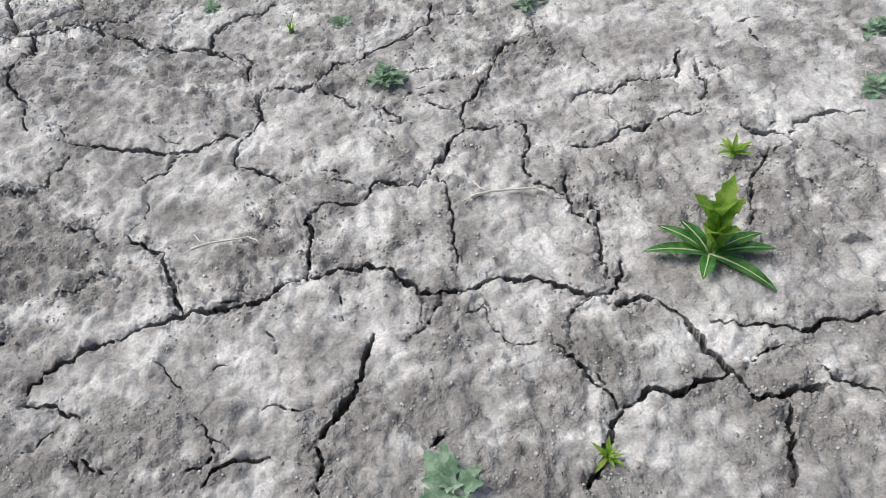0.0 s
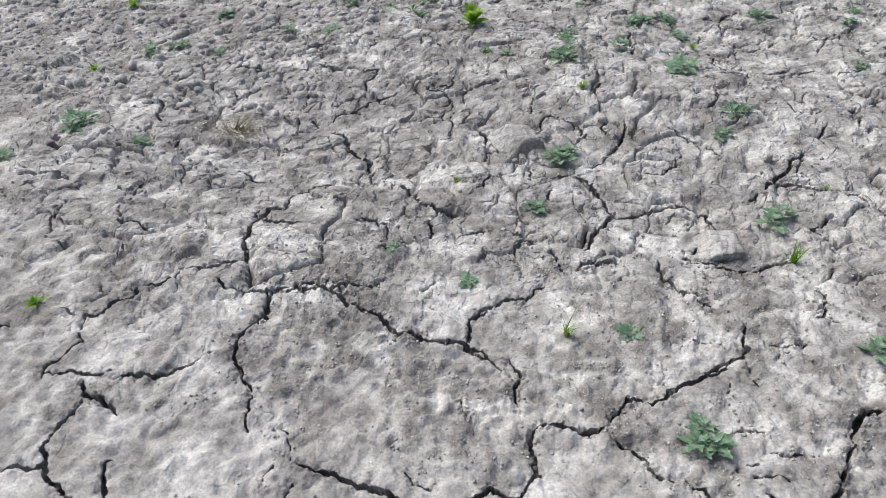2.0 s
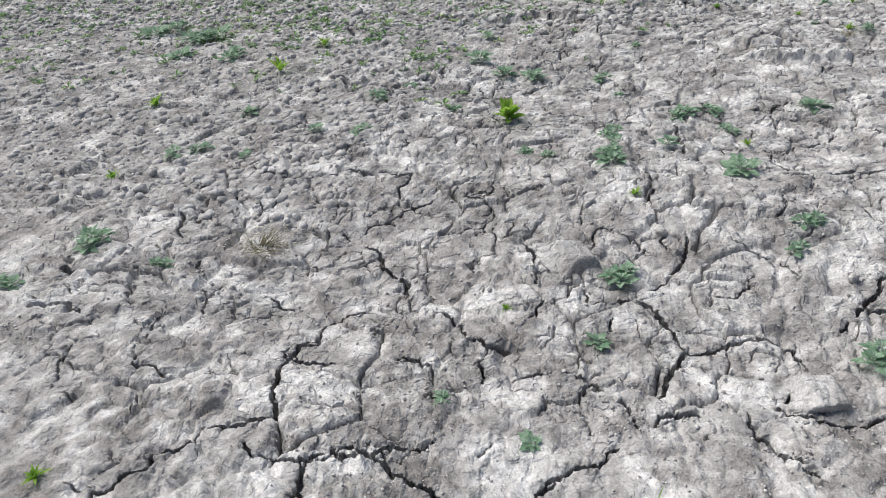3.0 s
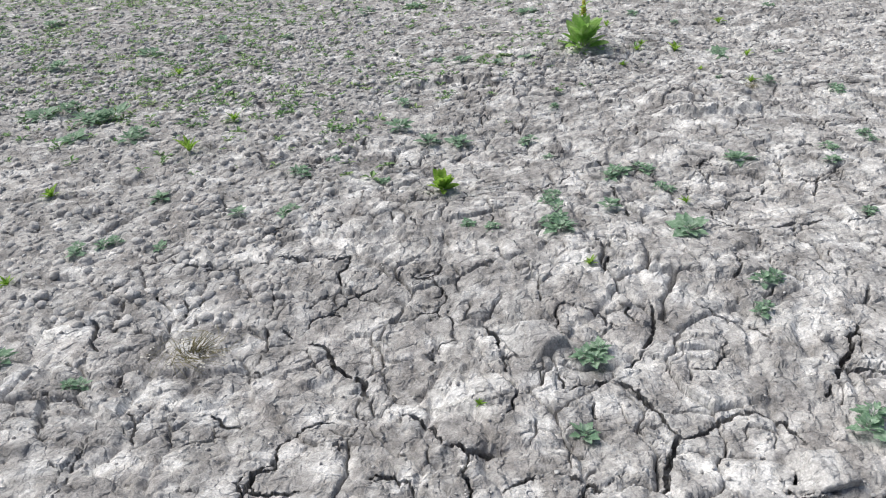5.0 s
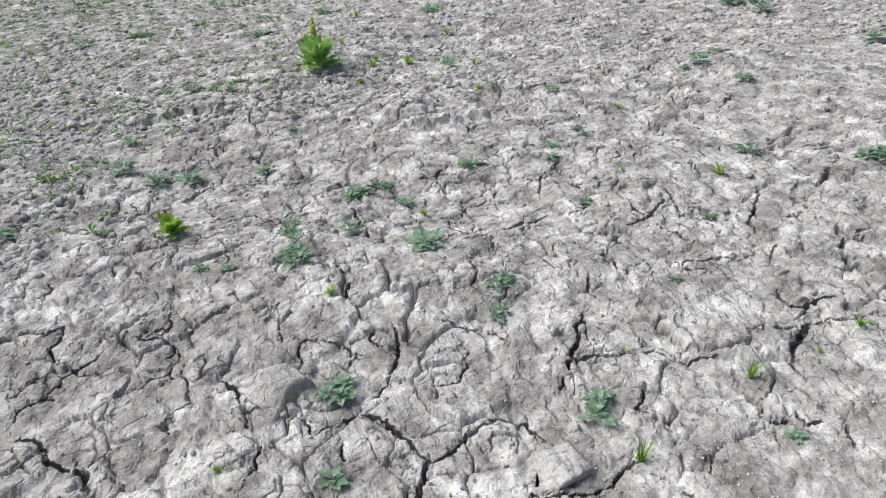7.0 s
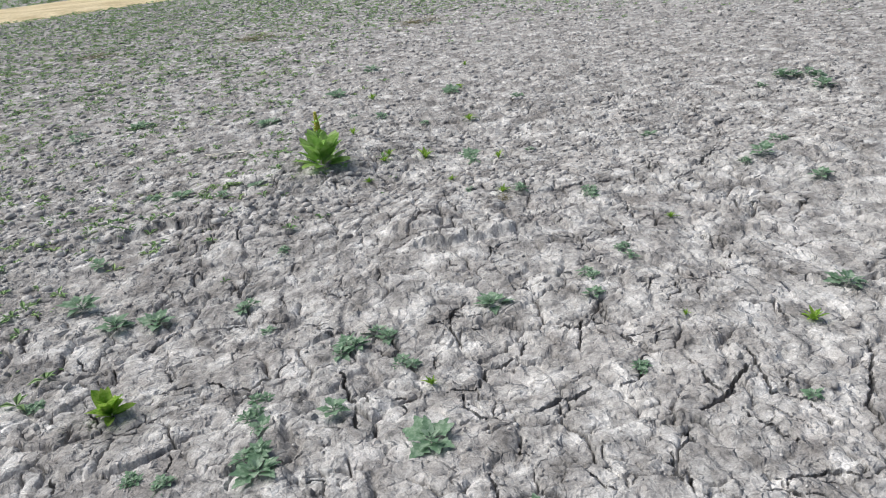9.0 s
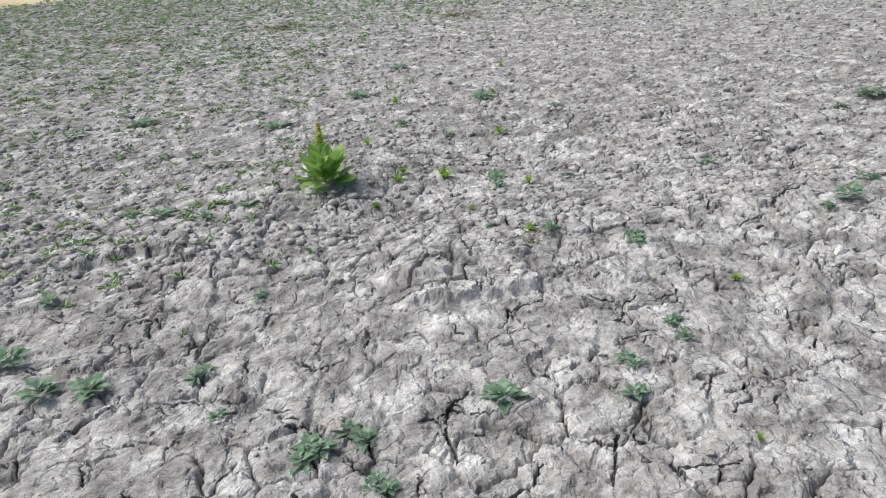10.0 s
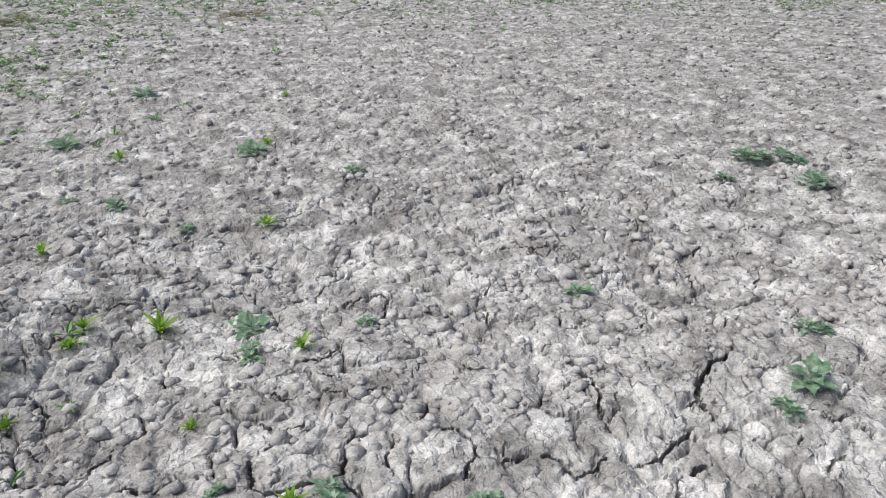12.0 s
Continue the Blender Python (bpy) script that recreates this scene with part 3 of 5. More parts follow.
crack(10, (0.361, 6.819), (0.392, 6.787), (0.423, 6.760), (0.473, 6.750), (0.525, 6.716), (0.546, 6.728), (0.583, 6.724), (0.596, 6.760), (0.649, 6.777), (0.656, 6.819))
crack(9, (0.658, 6.620), (0.701, 6.598), (0.751, 6.547), (0.787, 6.550), (0.796, 6.585))
crack(14, (1.021, 6.602), (1.013, 6.534), (1.008, 6.470))
crack(12, (1.008, 6.470), (1.056, 6.443), (1.101, 6.436), (1.148, 6.441), (1.209, 6.429), (1.244, 6.439))
crack(13, (1.244, 6.439), (1.267, 6.492), (1.288, 6.535))
crack(9, (1.248, 6.425), (1.262, 6.362), (1.289, 6.319))
crack(8, (1.291, 6.547), (1.327, 6.579), (1.369, 6.571))
crack(8, (0.405, 7.226), (0.440, 7.150), (0.467, 7.089), (0.454, 7.023), (0.436, 6.946))
crack(10, (0.731, 6.986), (0.751, 6.911), (0.720, 6.879), (0.691, 6.831))
crack(10, (0.788, 7.232), (0.819, 7.148), (0.820, 7.077))
crack(10, (1.074, 6.773), (1.100, 6.719), (1.118, 6.680), (1.155, 6.692), (1.230, 6.679))
crack(7, (1.118, 6.680), (1.090, 6.621), (1.062, 6.605))
crack(11, (1.599, 6.666), (1.590, 6.629), (1.543, 6.573), (1.536, 6.532))
crack(8, (1.440, 6.542), (1.383, 6.373))
crack(8, (0.911, 6.680), (0.919, 6.564))
crack(8, (1.254, 7.501), (1.261, 7.420), (1.267, 7.286))
crack(7, (1.096, 7.569), (1.252, 7.553))
crack(8, (1.746, 7.453), (1.674, 7.315), (1.595, 7.163))
crack(8, (0.819, 7.740), (0.808, 7.631))
crack(8, (0.883, 7.728), (0.848, 7.602))
crack(8, (0.874, 7.897), (0.926, 7.837), (1.012, 7.891))
crack(8, (1.616, 7.691), (1.553, 7.649), (1.492, 7.611), (1.446, 7.523))
crack(9, (1.591, 6.511), (1.636, 6.501), (1.651, 6.431), (1.633, 6.373), (1.636, 6.341))
crack(8, (1.621, 6.347), (1.581, 6.319), (1.560, 6.292))
crack(11, (1.810, 6.287), (1.842, 6.261), (1.847, 6.221), (1.856, 6.176), (1.922, 6.177), (1.984, 6.213))
crack(8, (1.671, 6.337), (1.724, 6.315), (1.778, 6.313))
crack(10, (2.154, 6.666), (2.135, 6.600), (2.152, 6.539), (2.129, 6.465), (2.069, 6.368), (2.056, 6.302))
crack(15, (2.672, 6.475), (2.599, 6.451), (2.500, 6.407), (2.437, 6.352), (2.401, 6.305), (2.387, 6.236), (2.374, 6.184))
crack(8, (2.374, 6.184), (2.404, 6.157), (2.440, 6.113), (2.461, 6.090))
crack(10, (2.331, 6.248), (2.273, 6.204), (2.202, 6.182), (2.127, 6.151), (2.082, 6.145), (2.037, 6.177))
crack(12, (2.223, 6.071), (2.157, 6.052))
crack(9, (2.280, 7.011), (2.253, 6.924), (2.239, 6.860), (2.300, 6.858))
crack(8, (2.166, 7.361), (2.067, 7.239))
crack(8, (2.034, 7.119), (1.984, 6.993))
crack(9, (3.050, 7.156), (2.997, 7.036), (2.888, 6.860))
crack(8, (2.754, 6.789), (2.689, 6.698))
crack(8, (3.362, 7.038), (3.276, 6.932), (3.177, 6.863))
crack(7, (2.661, 6.358), (2.721, 6.345), (2.804, 6.339))
crack(12, (3.137, 6.326), (3.066, 6.235), (3.044, 6.157))
crack(10, (2.623, 5.940), (2.560, 5.933), (2.512, 5.908), (2.494, 5.883))
crack(9, (2.689, 6.103), (2.688, 6.049), (2.740, 6.043))
crack(8, (2.741, 6.024), (2.765, 5.974), (2.744, 5.946))
crack(8, (2.419, 6.312), (2.348, 6.308))

# short thin cracks between the clods
wild = random.Random(11)
settled = np.array([((ax + bx) / 2, (ay + by) / 2) for ax, ay, bx, by, w in CRACKS])
for n in range(60):
    x, y, a = wild.uniform(-1.0, 1.4), wild.uniform(0.75, 2.7), wild.uniform(0, 6.28)
    run = [(x, y)]
    for k in range(wild.randint(2, 4)):
        a += wild.uniform(-0.8, 0.8)
        run.append((run[-1][0] + 0.03 * math.cos(a), run[-1][1] + 0.03 * math.sin(a)))
    crack(wild.uniform(4.2, 5), *run)
for n in range(330):
    y = 2.7 + 6.0 * wild.random() ** 1.2
    x, a = 0.15 * y - 0.4 + wild.uniform(-1, 1) * (0.7 + 0.42 * y), wild.uniform(0, 6.28)
    if np.hypot(settled[:, 0] - x, settled[:, 1] - y).min() < 0.13:
        continue
    run = [(x, y)]
    for k in range(wild.randint(3, 7)):
        a += wild.uniform(-1.0, 1.0)
        run.append((run[-1][0] + 0.042 * math.cos(a), run[-1][1] + 0.042 * math.sin(a)))
    crack(wild.uniform(5.5, 9), *run)
    if len(run) > 5:
        a += wild.choice((-1, 1)) * wild.uniform(0.8, 1.4)
        x, y = run[3]
        crack(6, (x, y), (x + 0.04 * math.cos(a), y + 0.04 * math.sin(a)), (x + 0.08 * math.cos(a + 0.4), y + 0.08 * math.sin(a + 0.4)))

LEDGES = []


def ledge(rise, back, *turns):
    """A broken edge of crust: the earth behind the line (further along +y) stands higher and sinks away over the given length."""
    LEDGES.append((rise, back, turns))


ledge(0.055, 0.22, (0.37, 5.73), (0.63, 5.72), (0.91, 5.73), (1.02, 5.80))
ledge(0.035, 0.25, (0.28, 6.01), (0.56, 5.96), (0.72, 5.92))
ledge(0.018, 0.25, (-0.91, 2.92), (-0.75, 2.94), (-0.57, 2.97), (-0.44, 3.01))
ledge(0.05, 0.3, (-1.44, 6.75), (-0.94, 6.76), (-0.58, 6.58))
ledge(0.03, 0.2, (-2.42, 4.54), (-2.16, 4.59), (-2.09, 4.64))
ledge(0.03, 0.2, (-1.41, 3.21), (-1.30, 3.31), (-1.22, 3.35))
ledge(0.03, 0.2, (1.91, 4.77), (2.08, 4.67))
ledge(0.035, 0.2, (2.02, 5.36), (2.16, 5.32), (2.29, 5.26))

RISES = []


def rise(x, y, up):
    """A broad swell (or hollow) of the field, about 0.8 m across."""
    RISES.append((x, y, up))


rise(-0.60, 1.00, -0.010)
rise(0.00, 1.00, 0.007)
rise(-1.80, 1.60, 0.010)
rise(-0.60, 1.60, -0.009)
rise(0.60, 1.60, -0.009)
rise(1.20, 1.60, 0.027)
rise(-1.80, 2.20, 0.022)
rise(-1.20, 2.20, 0.043)
rise(-0.60, 2.20, -0.007)
rise(0.00, 2.20, 0.012)
rise(0.60, 2.20, 0.015)
rise(1.20, 2.20, 0.031)
rise(-2.40, 2.80, 0.052)
rise(-1.80, 2.80, 0.014)
rise(-1.20, 2.80, 0.016)
rise(0.00, 2.80, -0.008)
rise(1.20, 2.80, -0.009)
rise(-2.40, 3.40, 0.018)
rise(-1.80, 3.40, -0.037)
rise(-1.20, 3.40, -0.071)
rise(0.00, 3.40, -0.038)
rise(1.20, 3.40, 0.010)
rise(-2.40, 4.00, -0.006)
rise(-1.80, 4.00, 0.015)
rise(-1.20, 4.00, 0.012)
rise(-0.60, 4.00, 0.018)
rise(0.00, 4.00, 0.075)
rise(0.60, 4.00, 0.009)
rise(1.20, 4.00, 0.012)
rise(-2.40, 4.60, -0.020)
rise(-1.20, 4.60, 0.014)
rise(-0.60, 4.60, 0.030)
rise(0.00, 4.60, -0.020)
rise(0.60, 4.60, -0.048)
rise(1.20, 4.60, 0.035)
rise(1.80, 4.60, -0.008)
rise(-2.40, 5.20, -0.011)
rise(-1.80, 5.20, 0.017)
rise(-1.20, 5.20, -0.034)
rise(-0.60, 5.20, -0.030)
rise(1.20, 5.20, 0.007)
rise(1.80, 5.20, -0.014)
rise(2.40, 5.20, -0.028)
rise(-0.60, 5.80, -0.038)
rise(0.00, 5.80, -0.017)
rise(0.60, 5.80, 0.014)
rise(1.20, 5.80, -0.015)
rise(2.40, 5.80, -0.008)
rise(-1.20, 6.40, -0.063)
rise(-0.60, 6.40, 0.024)
rise(0.60, 6.40, 0.029)
rise(1.80, 6.40, -0.009)
rise(3.00, 6.40, 0.051)
rise(-1.20, 7.00, -0.017)
rise(-0.60, 7.00, 0.031)
rise(0.00, 7.00, -0.026)
rise(0.60, 7.00, -0.059)
rise(1.20, 7.00, 0.009)
rise(3.00, 7.00, -0.079)
rise(-1.20, 7.60, -0.021)
rise(0.00, 7.60, 0.101)
rise(1.20, 7.60, -0.050)
rise(1.80, 7.60, -0.041)


# ---- the ground: one sheet from under the camera to the horizon, finer along the cracks ----
def bend(x, y):
    """Moves places a little, so that lumps get wandering sides."""
    return (x + 0.035 * swell(x, y, 4.5, 3) + 0.012 * swell(x, y, 17, 4) + 0.004 * swell(x, y, 45, 8),
            y + 0.035 * swell(x, y, 4.5, 5) + 0.012 * swell(x, y, 17, 6) + 0.004 * swell(x, y, 45, 9))


def relief(x, y, step):
    """The height of the earth without its cracks. step: how far apart the points lie."""
    def kept(size):
        return np.clip(1.6 - step / size, 0.0, 1.0)
    bx, by = bend(x, y)
    broken = ease(2.0, 3.1, y + 0.6 * swell(x, y, 0.9, 7))
    patchy = ease(-0.35, 0.35, swell(x, y, 1.7, 17))
    far = np.clip(np.hypot(x, y - 3) / 60, 0, 1)
    h = 0.012 * swell(x, y, 0.75, 11) * ease(7, 10, np.hypot(x, y))
    for cx, cy, up in RISES:
        h += up * np.exp(-((x - cx) ** 2 + (y - cy) ** 2) / 0.2888)
    whole = 1 - broken
    crumbly = ease(-0.15, 0.35, swell(x, y, 2.4, 18))
    h += (0.006 + 0.012 * whole) * np.abs(swell(bx, by, 7, 13)) + (0.005 + 0.015 * whole) * np.abs(swell(bx, by, 17, 14)) * kept(0.05)
    h += (0.008 * np.abs(swell(bx, by, 38, 15)) * kept(0.024) + 0.0045 * swell(x, y, 85, 16) * kept(0.011)) * (0.2 + 0.4 * patchy + 0.2 * whole + 1.3 * whole * crumbly)
    for size, up, cleft, seed, part in ((0.21, 0.0135, 0.007, 21, 0.08 + 0.92 * broken), (0.095, 0.0115, 0.007, 31, 0.22 * whole + broken * (0.65 + 0.35 * patchy)), (0.046, 0.0070, 0.005, 41, (0.22 + 0.3 * crumbly) * whole + broken * (0.6 + 0.4 * ease(4.5, 7, y)))):
        inside, number, ox, oy = cells(bx, by, size, seed)
        # a lump: a tilted flat top that stands above or below its neighbours
        top = up * (0.25 + 0.75 * number + 1.1 * (ox * np.cos(number * 40) + oy * np.sin(number * 40)))
        lump = top - 0.08 * size * (1 - ease(0.0, 0.16, inside)) * (0.3 + 0.7 * patchy)
        split = (1 - ease(0.01, 0.075, inside)) * ease(0.25, 0.6, number)
        h += part * kept(size) * (lump - cleft * split)
    return h * (1 - 0.5 * far) - 0.0165 - 0.0084 * broken


def ledges(x, y):
    h = np.zeros(x.shape)
    for rise, back, turns in LEDGES:
        px, py = np.array([p[0] for p in turns]), np.array([p[1] for p in turns])
        near = (x > px.min() - 0.1) & (x < px.max() + 0.1) & (y > py.min() - 0.1) & (y < py.max() + 3 * back)
        u, v = x[near], y[near]
        wander = 0.035 * swell(u, v, 6, 51) + 0.025 * swell(u, v, 14, 52)
        s = v - np.interp(u, px, py) + wander
        ends = ease(px.min() - 0.05, px.min() + 0.12, u) * (1 - ease(px.max() - 0.12, px.max() + 0.05, u))
        h[near] += rise * ends * ease(-0.016, 0.016, s) * np.exp(-np.clip(s, 0, 9) / back)
    return h


def crack_room(x, y):
    """For each point the distance to the nearest large crack, less half its width, that width, and the way from its middle."""
    pitch = 0.06
    column, row = np.floor(x / pitch).astype(np.int64), np.floor(y / pitch).astype(np.int64)
    order = np.argsort(column * 100000 + row, kind="stable")
    keys = (column * 100000 + row)[order]
    room, wide = np.full(x.shape, 9.0), np.full(x.shape, 0.001)
    off_x, off_y = np.zeros(x.shape), np.zeros(x.shape)
    for ax, ay, bx, by, w in CRACKS:
        c0, c1 = int(math.floor((min(ax, bx) - 0.05) / pitch)), int(math.floor((max(ax, bx) + 0.05) / pitch))
        r0, r1 = int(math.floor((min(ay, by) - 0.05) / pitch)), int(math.floor((max(ay, by) + 0.05) / pitch))
        for c in range(c0, c1 + 1):
            low, high = np.searchsorted(keys, (c * 100000 + r0, c * 100000 + r1 + 1))
            at = order[low:high]
            if len(at):
                lx, ly = bx - ax, by - ay
                s = np.clip(((x[at] - ax) * lx + (y[at] - ay) * ly) / (lx * lx + ly * ly + 1e-12), 0, 1)
                ox, oy = x[at] - ax - s * lx, y[at] - ay - s * ly
                d = np.hypot(ox, oy) - w / 2
                better = d < room[at]
                room[at[better]], wide[at[better]] = d[better], w
                off_x[at[better]], off_y[at[better]] = ox[better], oy[better]
    return room, wide, off_x, off_y


def joints(x, y):
    """The distance to the nearest thin crack between lumps, less half its width."""
    bx, by = bend(x, y)
    inside, _, _, _ = cells(bx, by, 0.21, 21)
    shown = ease(-0.05, 0.35, swell(x, y, 2.9, 76)) * ease(2.1, 3.2, y + 0.5 * swell(x, y, 0.9, 7))
    first = np.where(shown > 0.25, 0.105 * inside - 0.0038 * shown, 9.0)
    inside, _, _, _ = cells(bx, by, 0.095, 31)
    shown = ease(0.2, 0.5, swell(x, y, 4.7, 77)) * ease(2.3, 3.3, y)
    second = np.where(shown > 0.25, 0.0475 * inside - 0.0031 * shown, 9.0)
    near = (y > 2) & (y < 8.5)
    return np.where(near, np.minimum(first, second) + 0.0004, 9.0)


def height(x, y, step):
    h = relief(x, y, step) + ledges(x, y)
    room, wide, off_x, off_y = crack_room(x, y)
    edge = room + 0.0016 * swell(x, y, 60, 61)
    away = np.hypot(off_x, off_y)
    sunk = edge < -0.0011
    h -= np.where(sunk, np.clip(4.0 * wide, 0.034, 0.065), 0) + 0.006 * np.exp(-np.clip(edge, 0, 1) / 0.008) * (room < 1)
    # thin cracks along the sides of the lumps
    h -= 0.045 * (joints(x, y) < 0) * (room > 0.012)
    # the rim is drawn to one line, and the crack widens below the crust
    rim = (np.abs(edge) <= 0.0013) & ~sunk
    shift = np.where(rim, -edge, np.where(sunk, (away / (wide / 2)) * (wide / 2 + 0.022) - away, 0))
    shift = np.where(room < 1, shift, 0) / np.maximum(away, 1e-5)
    return h, x + off_x * shift, y + off_y * shift, sunk & (room < 1)


def sheet():
    """The ground's mesh."""
    fine = 0.0098
    def outward(limit, growth):
        out, s = [], 1.55
        while s < limit:
            s += fine * (1 + growth * (s - 1.55))
            out.append(s)
        return out + [9, 12, 20, 45, 120, 400, 900]
    left, right = outward(7.5, 1.0), outward(7.5, 1.5)
    across = np.array([-s for s in reversed(left)] + list(np.arange(-1.55, 1.5501, fine)) + right)
    along, y = [-900, -300, -90, -30, -10, -4, -1.5, -0.4, 0.2, 0.5], 0.62
    while y < 46:
        along.append(y)
        y += (0.0072 if y < 2.3 else fine) + 0.0006 * max(y - 6.2, 0) ** 2
    along = np.array(along + [60, 90, 160, 400, 900])
    heart = np.interp(along, [0, 1, 2, 4.5, 6, 7.5, 10, 14, 30], [0.25, 0.2, -0.2, -0.1, 0.8, 1.7, 2.4, 2.6, 0.0])
    spread = np.interp(along, [0.5, 1.9, 3.6, 7.0, 37.0], [0.68, 0.72, 1.0, 1.0, 4.3])
    rows, columns = len(along), len(across)
    gy = np.repeat(along[:, None], columns, 1)
    gx = heart[:, None] + across[None, :] * spread[:, None]
    step = np.maximum(np.gradient(along)[:, None], np.gradient(across)[None, :] * spread[:, None])
    room = crack_room(gx.ravel(), gy.ravel())[0]
    room = room.reshape(gx.shape)
    nearest = np.minimum(np.minimum(room[1:, 1:], room[1:, :-1]), np.minimum(room[:-1, 1:], room[:-1, :-1]))
    gaps = joints(gx.ravel(), gy.ravel()).reshape(gx.shape)
    thin = np.minimum(np.minimum(gaps[1:, 1:], gaps[1:, :-1]), np.minimum(gaps[:-1, 1:], gaps[:-1, :-1]))
    cut = ((nearest < 0.008) | (thin < 0.0015)) & (step[1:, 1:] < 0.016)
    # whole cells keep their corners; cut cells become three by three smaller ones
    r, c = np.nonzero(~cut)
    wide3 = 3 * columns
    plain = np.stack([3 * r * wide3 + 3 * c, 3 * r * wide3 + 3 * c + 3, (3 * r + 3) * wide3 + 3 * c + 3, (3 * r + 3) * wide3 + 3 * c], 1)
    r, c = np.nonzero(cut)
    pieces = [plain]
    for a in range(3):
        for b in range(3):
            i, j = 3 * r + a, 3 * c + b
            pieces.append(np.stack([i * wide3 + j, i * wide3 + j + 1, (i + 1) * wide3 + j + 1, (i + 1) * wide3 + j], 1))
    faces = np.concatenate(pieces)
    ids, faces = np.unique(faces.ravel(), return_inverse=True)
    i, j = ids // wide3, ids % wide3
    r0, c0 = np.minimum(i // 3, rows - 2), np.minimum(j // 3, columns - 2)
    fr, fc = (i - 3 * r0) / 3.0, (j - 3 * c0) / 3.0
    def between(grid):
        return (grid[r0, c0] * (1 - fc) + grid[r0, c0 + 1] * fc) * (1 - fr) + (grid[r0 + 1, c0] * (1 - fc) + grid[r0 + 1, c0 + 1] * fc) * fr
    x, y, gap = between(gx), between(gy), between(step)
    z, under_x, under_y, sunk = height(x, y, gap)
    # smaller points on a side shared with a whole cell lie straight between its corners
    inner_i, inner_j = i % 3 != 0, j % 3 != 0
    solid = np.pad(cut, 1)
    left_cut = solid[r0 + 1, np.where(inner_j, c0 + 1, j // 3)]
    up_cut = solid[np.where(inner_i, r0 + 1, i // 3), c0 + 1]
    whole = ~inner_i & ~inner_j
    corner, spots = ids[whole], np.stack([z, under_x, under_y], 1)[whole]
    n = np.nonzero((inner_i & ~inner_j & ~left_cut) | (inner_j & ~inner_i & ~up_cut) | (inner_i & ~inner_j & ~solid[r0 + 1, j // 3 + 1]) | (inner_j & ~inner_i & ~solid[i // 3 + 1, c0 + 1]))[0]
    upright = inner_i[n]
    a = np.where(upright, 3 * r0[n] * wide3 + j[n], i[n] * wide3 + 3 * c0[n])
    b = np.where(upright, a + 3 * wide3, a + 3)
    f = np.where(upright, fr[n], fc[n])[:, None]
    eased = spots[np.searchsorted(corner, a)] * (1 - f) + spots[np.searchsorted(corner, b)] * f
    z[n], under_x[n], under_y[n] = eased.T
    mesh = bpy.data.meshes.new("ground")
    count = len(faces) // 4
    mesh.vertices.add(len(ids))
    mesh.vertices.foreach_set("co", np.stack([under_x, under_y, z], 1).astype(np.float32).ravel())
    mesh.loops.add(len(faces))
    mesh.loops.foreach_set("vertex_index", faces.astype(np.int32))
    mesh.polygons.add(count)
    mesh.polygons.foreach_set("loop_start", np.arange(0, 4 * count, 4, dtype=np.int32))
    mesh.polygons.foreach_set("use_smooth", ~sunk[faces.reshape(-1, 4)].any(1))
    mesh.update(calc_edges=True)
    # loose crumbly soil, darker than the sealed crust, in patches; further terms darken near, left and far, and pale
    # the right
    patch = ease(0.0, 0.5, 0.7 * swell(x, y, 2.4, 18) + 0.5 * swell(x, y, 8, 19) + 0.45 * swell(x, y, 23, 20) + 0.35 * (1 - ease(0.85, 1.2, y)) + (0.12 - 0.5 * ease(-1.5, 1.5, x - 0.1 * y)) * ease(2.2, 3.2, y) * (1 - ease(7, 9, y)) + 0.16 * ease(6, 8.5, y) + 0.25 * ease(1.2, 3.0, -x) * ease(3, 4.5, y))
    loose = mesh.attributes.new("loose", "FLOAT", "POINT")
    loose.data.foreach_set("value", ((0.75 - 0.3 * ease(2.4, 3.4, y)) * patch).astype(np.float32))
    cloddy = mesh.attributes.new("cloddy", "FLOAT", "POINT")
    cloddy.data.foreach_set("value", ease(2.0, 3.1, y + 0.6 * swell(x, y, 0.9, 7)).astype(np.float32))
    return mesh


ground_mesh = sheet()
ground_mesh.materials.append(EARTH)
ground = tagged(new("ground", ground_mesh), "dry grey clay soil split by deep cracks, crumbly and cloddy", "ground", kind="structure")


def lie(x, y, up=0.0):
    """The height of the earth under a place."""
    p, q = np.array([x, x + 0.015, x - 0.015, x, x]), np.array([y, y, y, y + 0.015, y - 0.015])
    return float(np.median(relief(p, q, np.full(5, 0.008)) + ledges(p, q))) + up


def part(name, bm, mat, parent, label="", smooth=True):
    """Links a bmesh as one mesh under a thing or a part."""
    for f in bm.faces:
        f.smooth = smooth
    mesh = bpy.data.meshes.new(name)
    bm.to_mesh(mesh)
    bm.free()
    mesh.materials.append(mat)
    ob = new(name, mesh)
    ob.parent = parent
    return tagged(ob, label)


def hub(name, label, category, group=""):
    return tagged(new(name), label, category, group)


